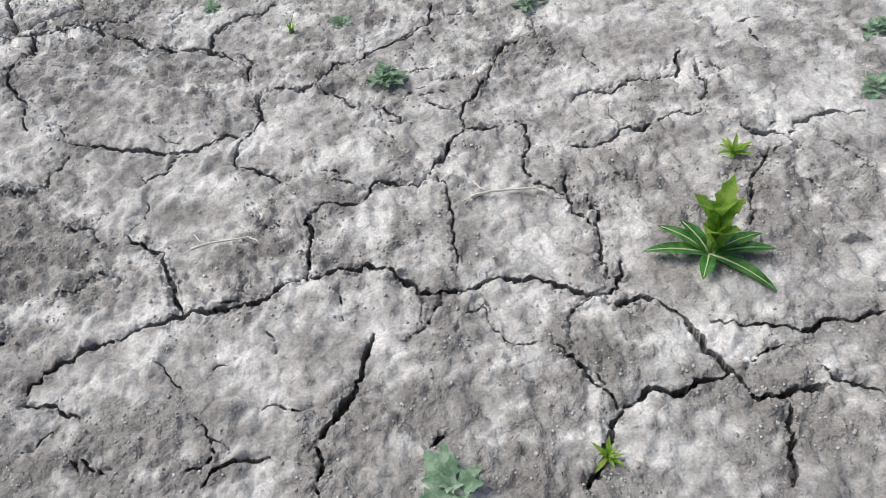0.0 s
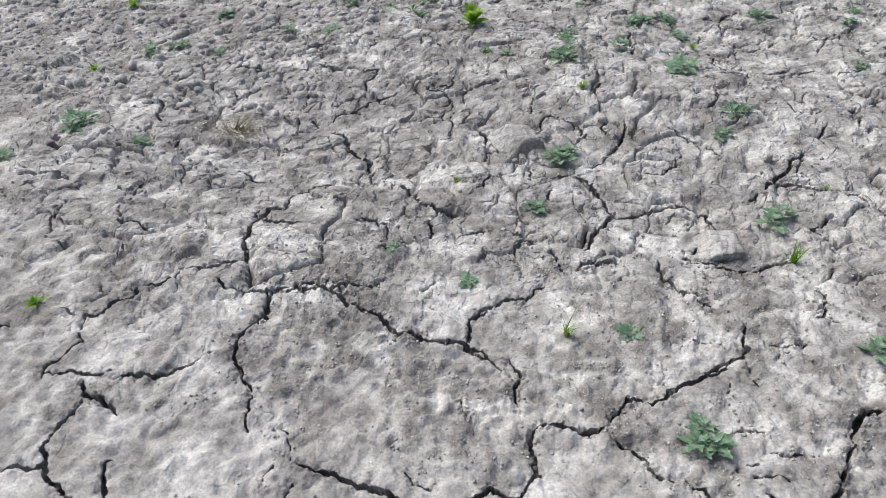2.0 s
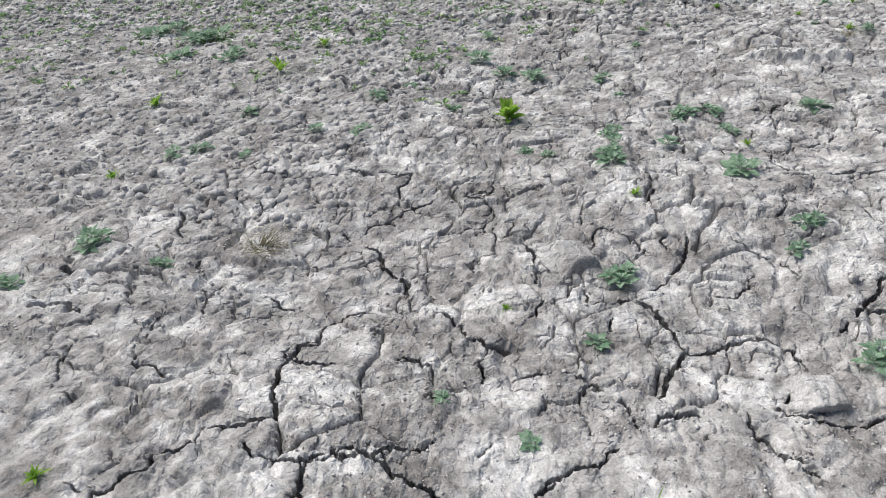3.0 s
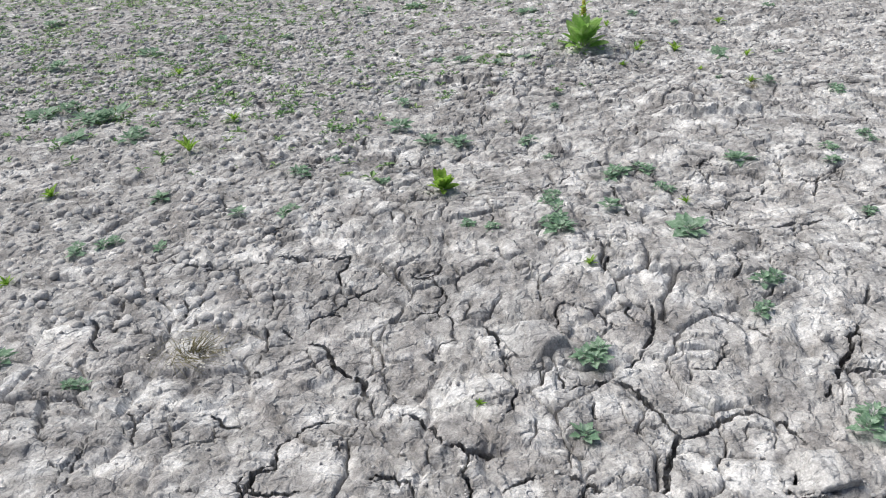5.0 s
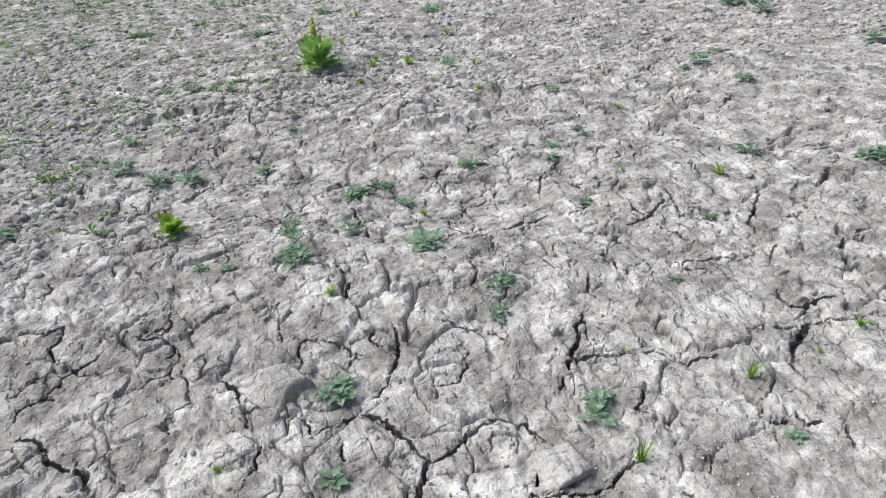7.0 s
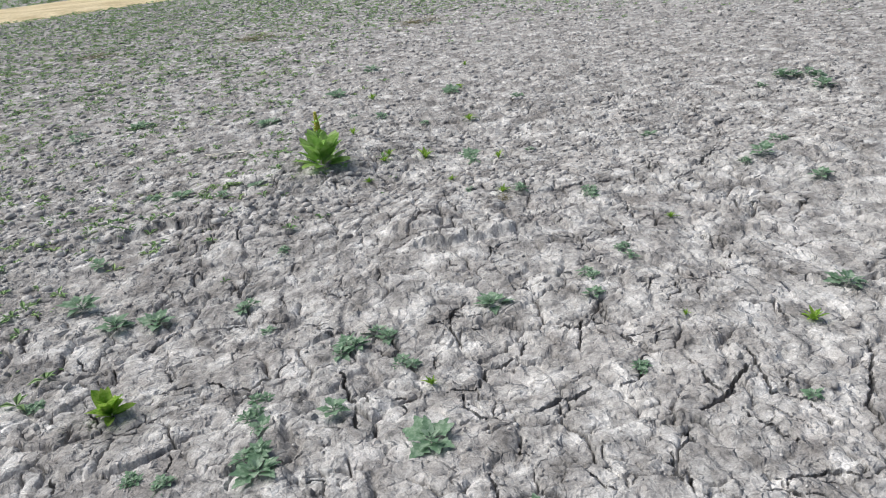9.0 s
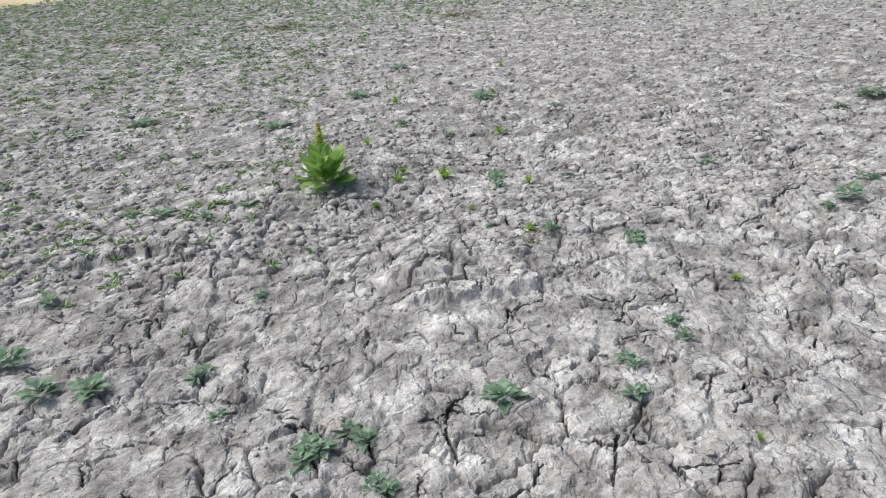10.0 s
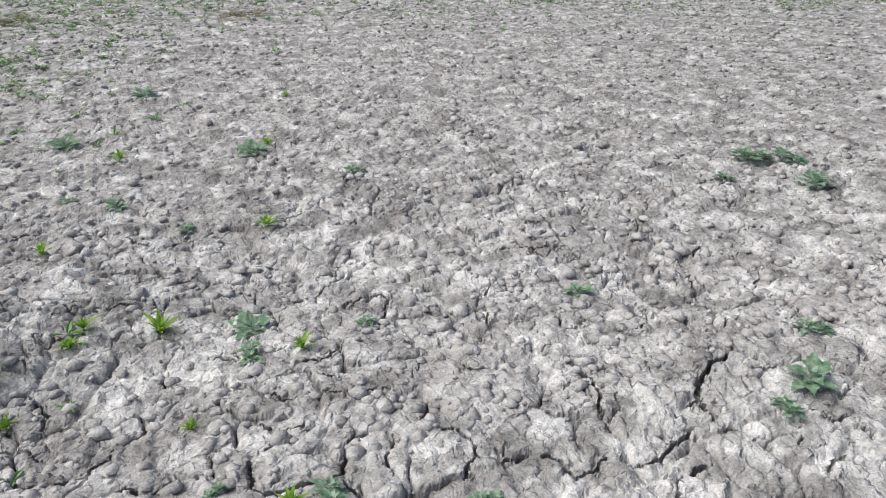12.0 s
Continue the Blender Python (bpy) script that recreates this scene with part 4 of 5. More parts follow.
# ---- weeds ----
def leaf(bm, length, width, m, edge="lance", droop=0.4, fold=0.25, teeth=0, steps=7):
    """One leaf that runs along +x from its base, folded along the rib and bent down towards the tip."""
    rows = []
    for n in range(steps + 1):
        s = n / steps
        if edge == "lance":
            half = math.sin(math.pi * min(1.0, s * 0.93 + 0.06)) ** 0.8
        elif edge == "goosefoot":
            half = 0.07 if s < 0.24 else (min((s - 0.24) / 0.2, 1.0) if s < 0.5 else ((1 - s) / 0.5) ** 0.85)
        elif edge == "dock":
            half = 0.10 if s < 0.16 else math.sin(math.pi * (0.16 + 0.84 * (s - 0.16) / 0.84)) ** 0.6
        else:
            half = (1 - s) ** 0.6
        if teeth and 0.3 < s < 0.97:
            half *= 1.0 + (0.22 if n % 2 else -0.16)
        half = max(half, 0.02) * width / 2
        x, z = length * (s - 0.12 * droop * s * s), -length * droop * 0.6 * s * s + length * 0.16 * s
        rows.append([bm.verts.new(m @ Vector((x, half * k, z + fold * abs(half * k)))) for k in (-1, -0.5, 0, 0.5, 1)])
    for a, b in zip(rows, rows[1:]):
        for k in range(4):
            bm.faces.new((a[k], b[k], b[k + 1], a[k + 1]))


def stalk(bm, points, thick, sides=5, tip=0.4):
    """A round stalk through the given places."""
    rings = []
    for n, p in enumerate(points):
        ahead = (Vector(points[min(n + 1, len(points) - 1)]) - Vector(points[max(n - 1, 0)])).normalized()
        turn = ahead.to_track_quat("Z", "Y").to_matrix()
        r = thick / 2 * (1 - (1 - tip) * n / (len(points) - 1))
        rings.append([bm.verts.new(Vector(p) + turn @ Vector((r * math.cos(k * 2 * math.pi / sides), r * math.sin(k * 2 * math.pi / sides), 0))) for k in range(sides)])
    for a, b in zip(rings, rings[1:]):
        for k in range(sides):
            bm.faces.new((a[k], a[(k + 1) % sides], b[(k + 1) % sides], b[k]))
    bm.faces.new(list(reversed(rings[0])))
    bm.faces.new(rings[-1])


def goosefoot_kind(shoots, spread, label):
    """A mealy goosefoot one metre across: low shoots, each with tiers of stalked toothed leaves and a pale young heart."""
    plant = hub("goosefoot_weed", label, "weed", "goosefoot seedlings")
    for k in range(shoots):
        a = 6.283 * k / shoots + random.uniform(-0.5, 0.5)
        off = 0.0 if shoots == 1 else random.uniform(0.14, 0.24)
        cx, cy, tall = off * math.cos(a), off * math.sin(a), spread * random.uniform(0.13, 0.2)
        reach = 1.0 if shoots == 1 else 0.72
        bm = bmesh.new()
        stalk(bm, [(0, 0, -0.08), (cx * 0.7, cy * 0.7, tall * 0.4), (cx, cy, tall)], 0.03)
        part("stem", bm, PALE_LEAF, plant)
        for count, size, rise, up, mat in ((6, 0.50, 8, 0.40, BLUE_LEAF), (6, 0.38, 24, 0.7, BLUE_LEAF), (6, 0.20, 46, 1.0, PALE_LEAF)):
            start = random.uniform(0, 360)
            for n in range(count):
                long = size * reach * random.uniform(0.75, 1.12)
                bm = bmesh.new()
                leaf(bm, long, long * random.uniform(0.40, 0.54), pose(cx, cy, tall * up, random.uniform(-15, 15), -rise + random.uniform(-12, 8), start + 360 * n / count + random.uniform(-22, 22)), "goosefoot", random.uniform(0.15, 0.5), 0.2, 1, 10)
                part("leaf", bm, mat, plant, "pale mealy young leaf" if mat is PALE_LEAF else "")
    return plant


def rosette_kind(count, slim, rise, label):
    """A yellow-green rosette one metre across with many narrow leaves."""
    plant = hub("rosette_weed", label, "weed", "yellow-green rosettes")
    for n in range(count):
        s = n / count
        bm = bmesh.new()
        size = random.uniform(0.38, 0.56) * (1 - 0.35 * s)
        leaf(bm, size, size * slim, pose(0, 0, 0.02, 0, -rise - 45 * s + random.uniform(-12, 12), n * 137.5 + random.uniform(-15, 15)), "lance", random.uniform(0.3, 0.8), 0.4, 0, 6)
        part("leaf", bm, FRESH_LEAF, plant)
    return plant


def broad_kind(count, label):
    """A leafy rosette one metre across whose broad leaves stand up."""
    plant = hub("broad_leaved_weed", label, "weed")
    for n in range(count):
        outer = n < count * 0.4
        size = random.uniform(0.42, 0.56) if outer else random.uniform(0.48, 0.66)
        bm = bmesh.new()
        leaf(bm, size, size * random.uniform(0.34, 0.46), pose(0, 0, 0.02, random.uniform(-30, 30), -(random.uniform(10, 36) if outer else random.uniform(44, 80)), n * 137.5 + random.uniform(-20, 20)), "dock", random.uniform(0.1, 0.5), 0.3, 0, 8)
        part("leaf", bm, FRESH_LEAF, plant)
    return plant


def tuft_kind(count, label):
    """A grass tuft one metre across."""
    plant = hub("grass_tuft", label, "grass tuft", "grass tufts")
    for n in range(count):
        bm = bmesh.new()
        size = random.uniform(0.6, 1.25)
        leaf(bm, size, 0.06, pose(random.uniform(-0.1, 0.1), random.uniform(-0.1, 0.1), -0.02, 0, -random.uniform(48, 85), random.uniform(0, 360)), "blade", random.uniform(0.1, 0.6), 0.5, 0, 6)
        part("blade", bm, BLADE, plant)
    return plant


def dry_kind(count, label):
    """A dead, tangled stalk bunch one metre across with pale seed specks."""
    plant = hub("dead_weed", label, "dead weed", "dead weeds")
    for n in range(count):
        a, r = random.uniform(0, 6.28), 0.62 * random.random() ** 0.6
        bm = bmesh.new()
        top = random.uniform(0.12, 0.4)
        p = [(0.3 * r * math.cos(a + 1.4), 0.3 * r * math.sin(a + 1.4), -0.03), (0.6 * r * math.cos(a), 0.6 * r * math.sin(a), top), (r * math.cos(a + 0.7), r * math.sin(a + 0.7), top * 0.7)]
        stalk(bm, p, 0.011, 4)
        twig = part("stalk", bm, DRY, plant)
        if n % 3 == 0:
            for k in range(2):
                bm = bmesh.new()
                spot = Vector(p[2]) + Vector((random.uniform(-0.03, 0.03), random.uniform(-0.03, 0.03), random.uniform(-0.02, 0.03)))
                bmesh.ops.create_icosphere(bm, subdivisions=1, radius=0.014, matrix=Matrix.Translation(spot))
                part("seed_head", bm, STRAW, twig, "tiny pale seed head")
    return plant


GOOSEFOOT = [goosefoot_kind(1, 1.0, "blue-green goosefoot weed with mealy pale centre in cracked clay"), goosefoot_kind(2, 1.1, "bushy blue-green goosefoot weed with two pale shoots in clay"),
             goosefoot_kind(1, 0.6, "low blue-green goosefoot seedling flat on cracked clay"), goosefoot_kind(3, 0.9, "bushy blue-green goosefoot weed with several pale shoots in clay")]
ROSETTE = [rosette_kind(20, 0.20, 34, "yellow-green weed rosette with narrow leaves in dry clay"), rosette_kind(22, 0.17, 42, "yellow-green weed rosette with narrow leaves in dry clay")]
BROAD = [broad_kind(20, "bright green broad-leaved upright rosette in dry clay")]
TUFT = [tuft_kind(20, "small bright green grass tuft growing from a crack"), tuft_kind(26, "small bright green grass tuft growing from a crack")]
DEAD = [dry_kind(70, "dead olive-brown tangled weed with pale seed specks; flat mats stand for shadowy hollows")]
USED = set()


def plant(kinds, x, y, wide, tilt=8):
    """Sets one of the kinds into the earth at a place, so wide across."""
    kind = kinds[random.randrange(len(kinds))]
    y -= 0.05 if 4.3 < y < 7.0 else 0.0
    m = pose(x, y, lie(x, y, -0.004), random.uniform(-tilt, tilt), random.uniform(-tilt, tilt), random.uniform(0, 360)) @ Matrix.Scale(wide, 4)
    if kind.name not in USED:
        USED.add(kind.name)
        kind.matrix_basis = m
        return kind
    return copy_thing(kind, m @ Matrix.Diagonal((1 / kind.scale[0], 1 / kind.scale[1], 1 / kind.scale[2], 1)))


def goosefoot(x, y, wide):
    plant(GOOSEFOOT, x, y, wide)


def rosette(x, y, wide):
    plant(ROSETTE, x, y, 0.92 * wide)


def broad_rosette(x, y, wide):
    plant(BROAD, x, y, wide)


def tuft(x, y, wide):
    plant(TUFT, x, y, wide)


def dead_weed(x, y, wide):
    plant(DEAD, x, y, wide, 4).scale.z *= 0.55


def dark_hollow_mat(x, y, wide):
    """A dead weed pressed flat, its dark colour standing in for a shadowy hollow in the soil."""
    mat = plant(DEAD, x, y, wide, 2)
    mat.scale.z *= 0.12


goosefoot(0.09, 2.03, 0.16)
goosefoot(0.25, 0.69, 0.18)
rosette(0.56, 0.74, 0.10)
rosette(1.04, 1.58, 0.14)
tuft(-0.26, 2.35, 0.08)
goosefoot(0.57, 2.40, 0.16)
goosefoot(-0.08, 2.38, 0.11)
goosefoot(1.66, 2.12, 0.17)
goosefoot(1.53, 1.83, 0.15)
goosefoot(-2.44, 3.31, 0.20)
goosefoot(-2.09, 3.24, 0.13)
goosefoot(-2.57, 2.98, 0.18)
rosette(-1.83, 2.19, 0.10)
goosefoot(-0.84, 2.65, 0.10)
goosefoot(-0.41, 3.01, 0.12)
goosefoot(-0.33, 3.37, 0.17)
goosefoot(-0.57, 2.54, 0.09)
goosefoot(0.40, 3.02, 0.20)
goosefoot(0.35, 3.76, 0.17)
goosefoot(0.28, 3.59, 0.13)
broad_rosette(-0.92, 4.77, 0.19)
goosefoot(0.16, 4.16, 0.23)
rosette(-0.29, 3.88, 0.11)
goosefoot(-0.13, 4.50, 0.15)
goosefoot(-2.48, 4.35, 0.17)
goosefoot(-2.59, 4.21, 0.16)
rosette(-2.77, 3.95, 0.12)
dead_weed(-1.75, 3.46, 0.30)
dead_weed(-1.82, 1.92, 0.09)
goosefoot(-3.91, 6.33, 0.29)
goosefoot(-3.76, 6.43, 0.29)
goosefoot(-3.46, 6.17, 0.29)
goosefoot(-3.34, 6.26, 0.29)
goosefoot(-3.41, 5.83, 0.26)
goosefoot(-2.99, 5.79, 0.29)
rosette(-2.51, 5.49, 0.28)
rosette(-2.41, 6.07, 0.20)
goosefoot(-3.88, 8.15, 0.29)
rosette(-3.29, 7.30, 0.22)
goosefoot(-4.57, 7.71, 0.29)
goosefoot(-5.76, 9.79, 0.29)
goosefoot(-2.44, 4.86, 0.17)
goosefoot(-2.21, 4.25, 0.10)
rosette(-3.06, 4.90, 0.20)
goosefoot(-1.93, 4.59, 0.12)
goosefoot(-1.66, 4.55, 0.15)
goosefoot(-1.72, 5.07, 0.16)
goosefoot(-1.59, 5.32, 0.11)
goosefoot(-1.26, 5.00, 0.12)
goosefoot(-1.26, 5.87, 0.22)
goosefoot(-1.06, 5.60, 0.22)
goosefoot(-0.87, 5.58, 0.22)
goosefoot(-1.11, 7.37, 0.16)
goosefoot(-0.91, 7.21, 0.21)
goosefoot(-0.41, 4.55, 0.13)
goosefoot(-0.40, 4.25, 0.15)
goosefoot(-0.68, 4.22, 0.10)
goosefoot(-0.78, 4.30, 0.10)
goosefoot(-0.04, 4.97, 0.20)
goosefoot(0.12, 5.03, 0.22)
goosefoot(0.63, 5.10, 0.22)
goosefoot(0.17, 4.77, 0.13)
rosette(0.24, 4.59, 0.10)
goosefoot(-0.26, 6.11, 0.13)
goosefoot(-0.36, 5.27, 0.10)
goosefoot(1.11, 5.15, 0.16)
goosefoot(1.05, 4.97, 0.12)
goosefoot(1.39, 5.41, 0.12)
rosette(1.38, 8.24, 0.19)
rosette(0.52, 7.45, 0.14)
rosette(0.83, 7.48, 0.24)
rosette(1.30, 7.13, 0.16)
goosefoot(1.16, 7.39, 0.22)
rosette(1.09, 6.42, 0.14)
rosette(-0.72, 3.14, 0.07)
goosefoot(-2.66, 8.52, 0.20)
goosefoot(-3.32, 8.57, 0.21)
goosefoot(2.07, 4.68, 0.20)
goosefoot(2.60, 4.36, 0.26)
goosefoot(4.36, 6.30, 0.29)
rosette(1.74, 4.46, 0.15)
rosette(1.40, 3.10, 0.11)
tuft(0.91, 3.00, 0.08)
rosette(0.61, 3.26, 0.05)
goosefoot(0.85, 2.72, 0.09)
goosefoot(0.99, 3.58, 0.07)
tuft(0.42, 2.80, 0.08)
rosette(1.20, 3.04, 0.05)
goosefoot(1.41, 3.99, 0.09)
goosefoot(0.97, 4.38, 0.09)
goosefoot(2.83, 5.80, 0.17)
goosefoot(2.76, 6.26, 0.22)
rosette(1.30, 4.65, 0.07)
goosefoot(-0.38, 4.16, 0.18)
goosefoot(-0.38, 4.46, 0.11)
goosefoot(-0.38, 4.68, 0.12)
goosefoot(-0.46, 5.58, 0.16)
goosefoot(-1.29, 6.45, 0.16)
goosefoot(-0.30, 9.08, 0.29)
rosette(0.74, 9.59, 0.16)
goosefoot(1.51, 9.39, 0.26)
goosefoot(-2.03, 9.46, 0.29)
goosefoot(-0.62, 7.09, 0.13)
goosefoot(-0.40, 7.17, 0.16)
rosette(1.80, 5.66, 0.11)
goosefoot(3.06, 6.51, 0.17)
goosefoot(-1.51, 9.71, 0.29)
goosefoot(2.60, 6.19, 0.15)
goosefoot(1.55, 6.14, 0.13)
goosefoot(1.38, 5.29, 0.11)
dead_weed(1.07, 6.30, 0.13)
rosette(0.57, 7.54, 0.16)
goosefoot(1.12, 7.17, 0.16)
rosette(0.88, 6.89, 0.10)
goosefoot(1.57, 7.22, 0.10)
goosefoot(4.31, 8.07, 0.29)
goosefoot(4.49, 7.97, 0.29)
goosefoot(4.29, 7.58, 0.29)
goosefoot(3.90, 7.86, 0.15)
goosefoot(1.01, 8.33, 0.12)
goosefoot(0.47, 8.94, 0.13)
goosefoot(0.70, 8.75, 0.15)
rosette(1.63, 9.52, 0.15)
goosefoot(0.42, 9.99, 0.27)
goosefoot(2.01, 8.81, 0.16)
goosefoot(0.95, 11.22, 0.28)
rosette(1.99, 10.69, 0.15)
goosefoot(1.19, 6.39, 0.18)
goosefoot(1.58, 6.22, 0.12)
goosefoot(0.91, 6.54, 0.10)
rosette(0.39, 8.27, 0.18)
rosette(0.35, 7.07, 0.11)
goosefoot(2.44, 7.09, 0.15)
# dark flat stalks in place of shadowy hollows of bare soil, far off
dark_hollow_mat(-3.06, 16.10, 1.1)
dark_hollow_mat(-0.45, 15.90, 1.2)
dark_hollow_mat(2.42, 15.50, 1.2)

# unused kinds are taken away again
for kind in GOOSEFOOT + ROSETTE + BROAD + TUFT + DEAD:
    if kind.name not in USED:
        for ob in (*kind.children_recursive, kind):
            bpy.data.objects.remove(ob)


def long_leaved_weed(x, y, wide):
    """A weed with long ribbed leaves that lie outwards and a young leafy shoot in the middle."""
    weed = hub("long_leaved_weed", "green weed with long arching pale-ribbed leaves and upright shoot", "weed")
    for turn, rise, size in ((176, 6, 0.48), (150, 18, 0.42), (-4, 10, 0.46), (-44, 2, 0.52), (14, 16, 0.40), (-115, 12, 0.30), (40, 20, 0.30), (128, 26, 0.32)):
        bm = bmesh.new()
        m = pose(0, 0, 0.05, 0, -rise - 8, turn)
        leaf(bm, size, 0.105, m, "lance", 0.55, 0.3, 0, 9)
        blade = part("leaf", bm, DEEP_LEAF, weed)
        bm = bmesh.new()
        stalk(bm, [m @ Vector((size * (s - 0.066 * s * s), 0, -size * 0.33 * s * s + size * 0.16 * s + 0.004)) for s in (0, 0.2, 0.4, 0.6, 0.8, 0.95)], 0.016)
        part("rib", bm, RIB, blade, "pale leaf rib")
    bm = bmesh.new()
    stalk(bm, [(0, 0, -0.05), (0.02, 0.02, 0.25), (0.0, 0.05, 0.46)], 0.04)
    part("stem", bm, FRESH_LEAF, weed)
    for n in range(10):
        bm = bmesh.new()
        leaf(bm, random.uniform(0.26, 0.38), 0.13, pose(0.01, 0.02 + 0.004 * n, 0.06 + 0.034 * n, 0, -random.uniform(46, 80), n * 137.5 + 40), "lance", 0.45, 0.3, 1, 9)
        part("shoot_leaf", bm, FRESH_LEAF, weed, "bright young shoot leaf")
    weed.matrix_basis = pose(x, y, lie(x, y, -0.006)) @ Matrix.Scale(wide, 4)


def dock_weed(x, y, tall):
    """A bushy dock, taller than all round it, with a yellowing flower spike."""
    weed = hub("dock_weed", "tall bushy green dock with yellow flower spike", "weed")
    bm = bmesh.new()
    stalk(bm, [(0, 0, -0.05), (0.01, 0, 0.4), (0, 0.01, 0.78)], 0.045)
    part("stem", bm, DOCK_LEAF, weed)
    bm = bmesh.new()
    stalk(bm, [(0, 0.01, 0.62), (0.01, 0.01, 0.8), (0.03, 0.02, 0.94)], 0.03)
    for n in range(60):
        a, z = n * 2.4, 0.62 + 0.33 * n / 60
        bmesh.ops.create_icosphere(bm, subdivisions=1, radius=random.uniform(0.012, 0.022), matrix=Matrix.Translation(((0.045 - 0.035 * n / 60) * math.cos(a), (0.045 - 0.035 * n / 60) * math.sin(a), z)))
    part("flower_spike", bm, YELLOWED, weed, "yellow-green flower spike")
    for n in range(32):
        outer = n < 12
        out, a = random.uniform(0.02, 0.1), n * 137.5 + random.uniform(-20, 20)
        size = random.uniform(0.36, 0.5) if outer else random.uniform(0.42, 0.62)
        rise = random.uniform(8, 34) if outer else random.uniform(46, 82)
        bm = bmesh.new()
        leaf(bm, size, size * random.uniform(0.38, 0.52), pose(out * math.cos(radians(a)), out * math.sin(radians(a)), 0.02 if outer else random.uniform(0.03, 0.2), random.uniform(-30, 30), -rise, a), "dock", random.uniform(0.1, 0.45), 0.25, 0, 9)
        part("leaf", bm, DOCK_LEAF, weed)
    for n in range(9):
        a = n * 137.5
        bm = bmesh.new()
        leaf(bm, random.uniform(0.16, 0.24), 0.06, pose(0, 0, 0.5 + 0.035 * n, 0, -random.uniform(20, 50), a), "lance", 0.4, 0.3, 0, 6)
        part("leaf", bm, DOCK_LEAF, weed)
    weed.matrix_basis = pose(x, y, lie(x, y, -0.01), 0, 0, 20) @ Matrix.Scale(tall, 4)


def straw_twig(x, y, size, turn):
    """A bleached forked stalk lying on the clay."""
    twig = hub("dry_twig", "bleached white forked straw lying on cracked clay", "twig")
    bm = bmesh.new()
    stalk(bm, [(-0.5, -0.02, 0.03), (-0.2, 0.03, 0.05), (0.15, 0.035, 0.045), (0.5, 0.06, 0.03)], 0.05)
    part("main_stalk", bm, STRAW, twig)
    for p in ([(-0.22, 0.03, 0.05), (-0.36, 0.1, 0.06), (-0.45, 0.26, 0.05)], [(0.0, 0.04, 0.05), (0.3, 0.02, 0.06), (0.52, 0.03, 0.04)], [(0.4, 0.05, 0.04), (0.55, -0.05, 0.04), (0.6, -0.14, 0.03)], [(-0.2, 0.03, 0.05), (-0.45, -0.02, 0.05), (-0.62, -0.1, 0.03)]):
        bm = bmesh.new()
        stalk(bm, p, 0.034)
        part("side_stalk", bm, STRAW, twig)
    twig.matrix_basis = pose(x, y, lie(x, y, 0.009), 0, 0, turn) @ Matrix.Scale(size, 4)


long_leaved_weed(0.89, 1.24, 0.35)
dock_weed(0.07, 7.37, 0.41)
straw_twig(0.42, 1.49, 0.19, 2)
straw_twig(-0.32, 1.36, 0.16, 8)
straw_twig(-0.62, 8.19, 0.34, 170)

# ---- clods lying on the earth ----
def clod_mesh(seed, flat, fine):
    """A lump of dried clay one metre across, angular where it broke."""
    bm = bmesh.new()
    bmesh.ops.create_icosphere(bm, subdivisions=fine, radius=0.5)
    rng = random.Random(seed)
    cuts = [(Vector((rng.gauss(0, 1), rng.gauss(0, 1), rng.gauss(0, 1))).normalized(), rng.uniform(0.22, 0.40)) for n in range(12)]
    shift = Vector((rng.uniform(-50, 50), rng.uniform(-50, 50), 0))
    for v in bm.verts:
        for n, d in cuts:
            over = v.co.dot(n) - d
            if over > 0:
                v.co -= n * over * 0.96
        v.co *= 1 + 0.12 * noise.noise(v.co * 2.6 + shift) + 0.07 * noise.noise(v.co * 6.5 + shift)
        v.co.z *= flat
    for f in bm.faces:
        f.smooth = True
    mesh = bpy.data.meshes.new("clod")
    bm.to_mesh(mesh)
    bm.free()
    if fine > 1:
        for name, value in (("cloddy", 0.9), ("loose", 0.12)):
            mesh.attributes.new(name, "FLOAT", "POINT").data.foreach_set("value", np.full(len(mesh.vertices), value, np.float32))
    mesh.materials.append(CLOD if fine < 2 else EARTH)
    return mesh


BIG_CLODS = [clod_mesh(n, 0.5, 4) for n in range(5)]
SMALL_CLODS = [clod_mesh(20 + n, 0.75, 2) for n in range(8)]


def clod(x, y, wide, deep=1.0, turn=0.0, sink=0.50):
    """A named lump of clay on the ground."""
    lump = new("clod", BIG_CLODS[random.randrange(len(BIG_CLODS))])
    lump.parent = ground
    lump.matrix_basis = pose(x, y, lie(x, y) + wide * (0.3 - sink) * 0.7, random.uniform(-10, 10), random.uniform(-10, 10), turn) @ Matrix.Diagonal((wide, wide * deep, wide * 0.9, 1))


clod(0.23, 2.88, 0.21, 0.9, -15)
clod(0.16, 3.81, 0.28, 0.8, -10)
clod(-0.12, 2.68, 0.10, 1, -20)
clod(-0.40, 4.13, 0.29, 0.8, -10)
clod(-1.44, 3.40, 0.21, 0.9, -25)
clod(1.15, 6.53, 0.26, 0.45, -15)
clod(0.88, 6.70, 0.13, 1, -10)
clod(0.85, 6.91, 0.18, 0.6, -20)
clod(2.19, 6.49, 0.09, 0.7, 20)
clod(1.92, 6.39, 0.11, 0.8, 20)
clod(1.77, 6.72, 0.10, 1.1, -15)
clod(2.43, 6.53, 0.10, 1.1, 0)
clod(1.82, 6.50, 0.16, 0.8, 10)
clod(2.30, 6.24, 0.12, 0.8, -20)
clod(2.61, 6.04, 0.14, 0.9, -10)
clod(0.24, 6.11, 0.18, 0.9, 15)
clod(-0.13, 5.94, 0.16, 0.8, 5)
clod(1.45, 4.15, 0.29, 0.9, -25)
clod(1.00, 4.65, 0.14, 0.8, -15)
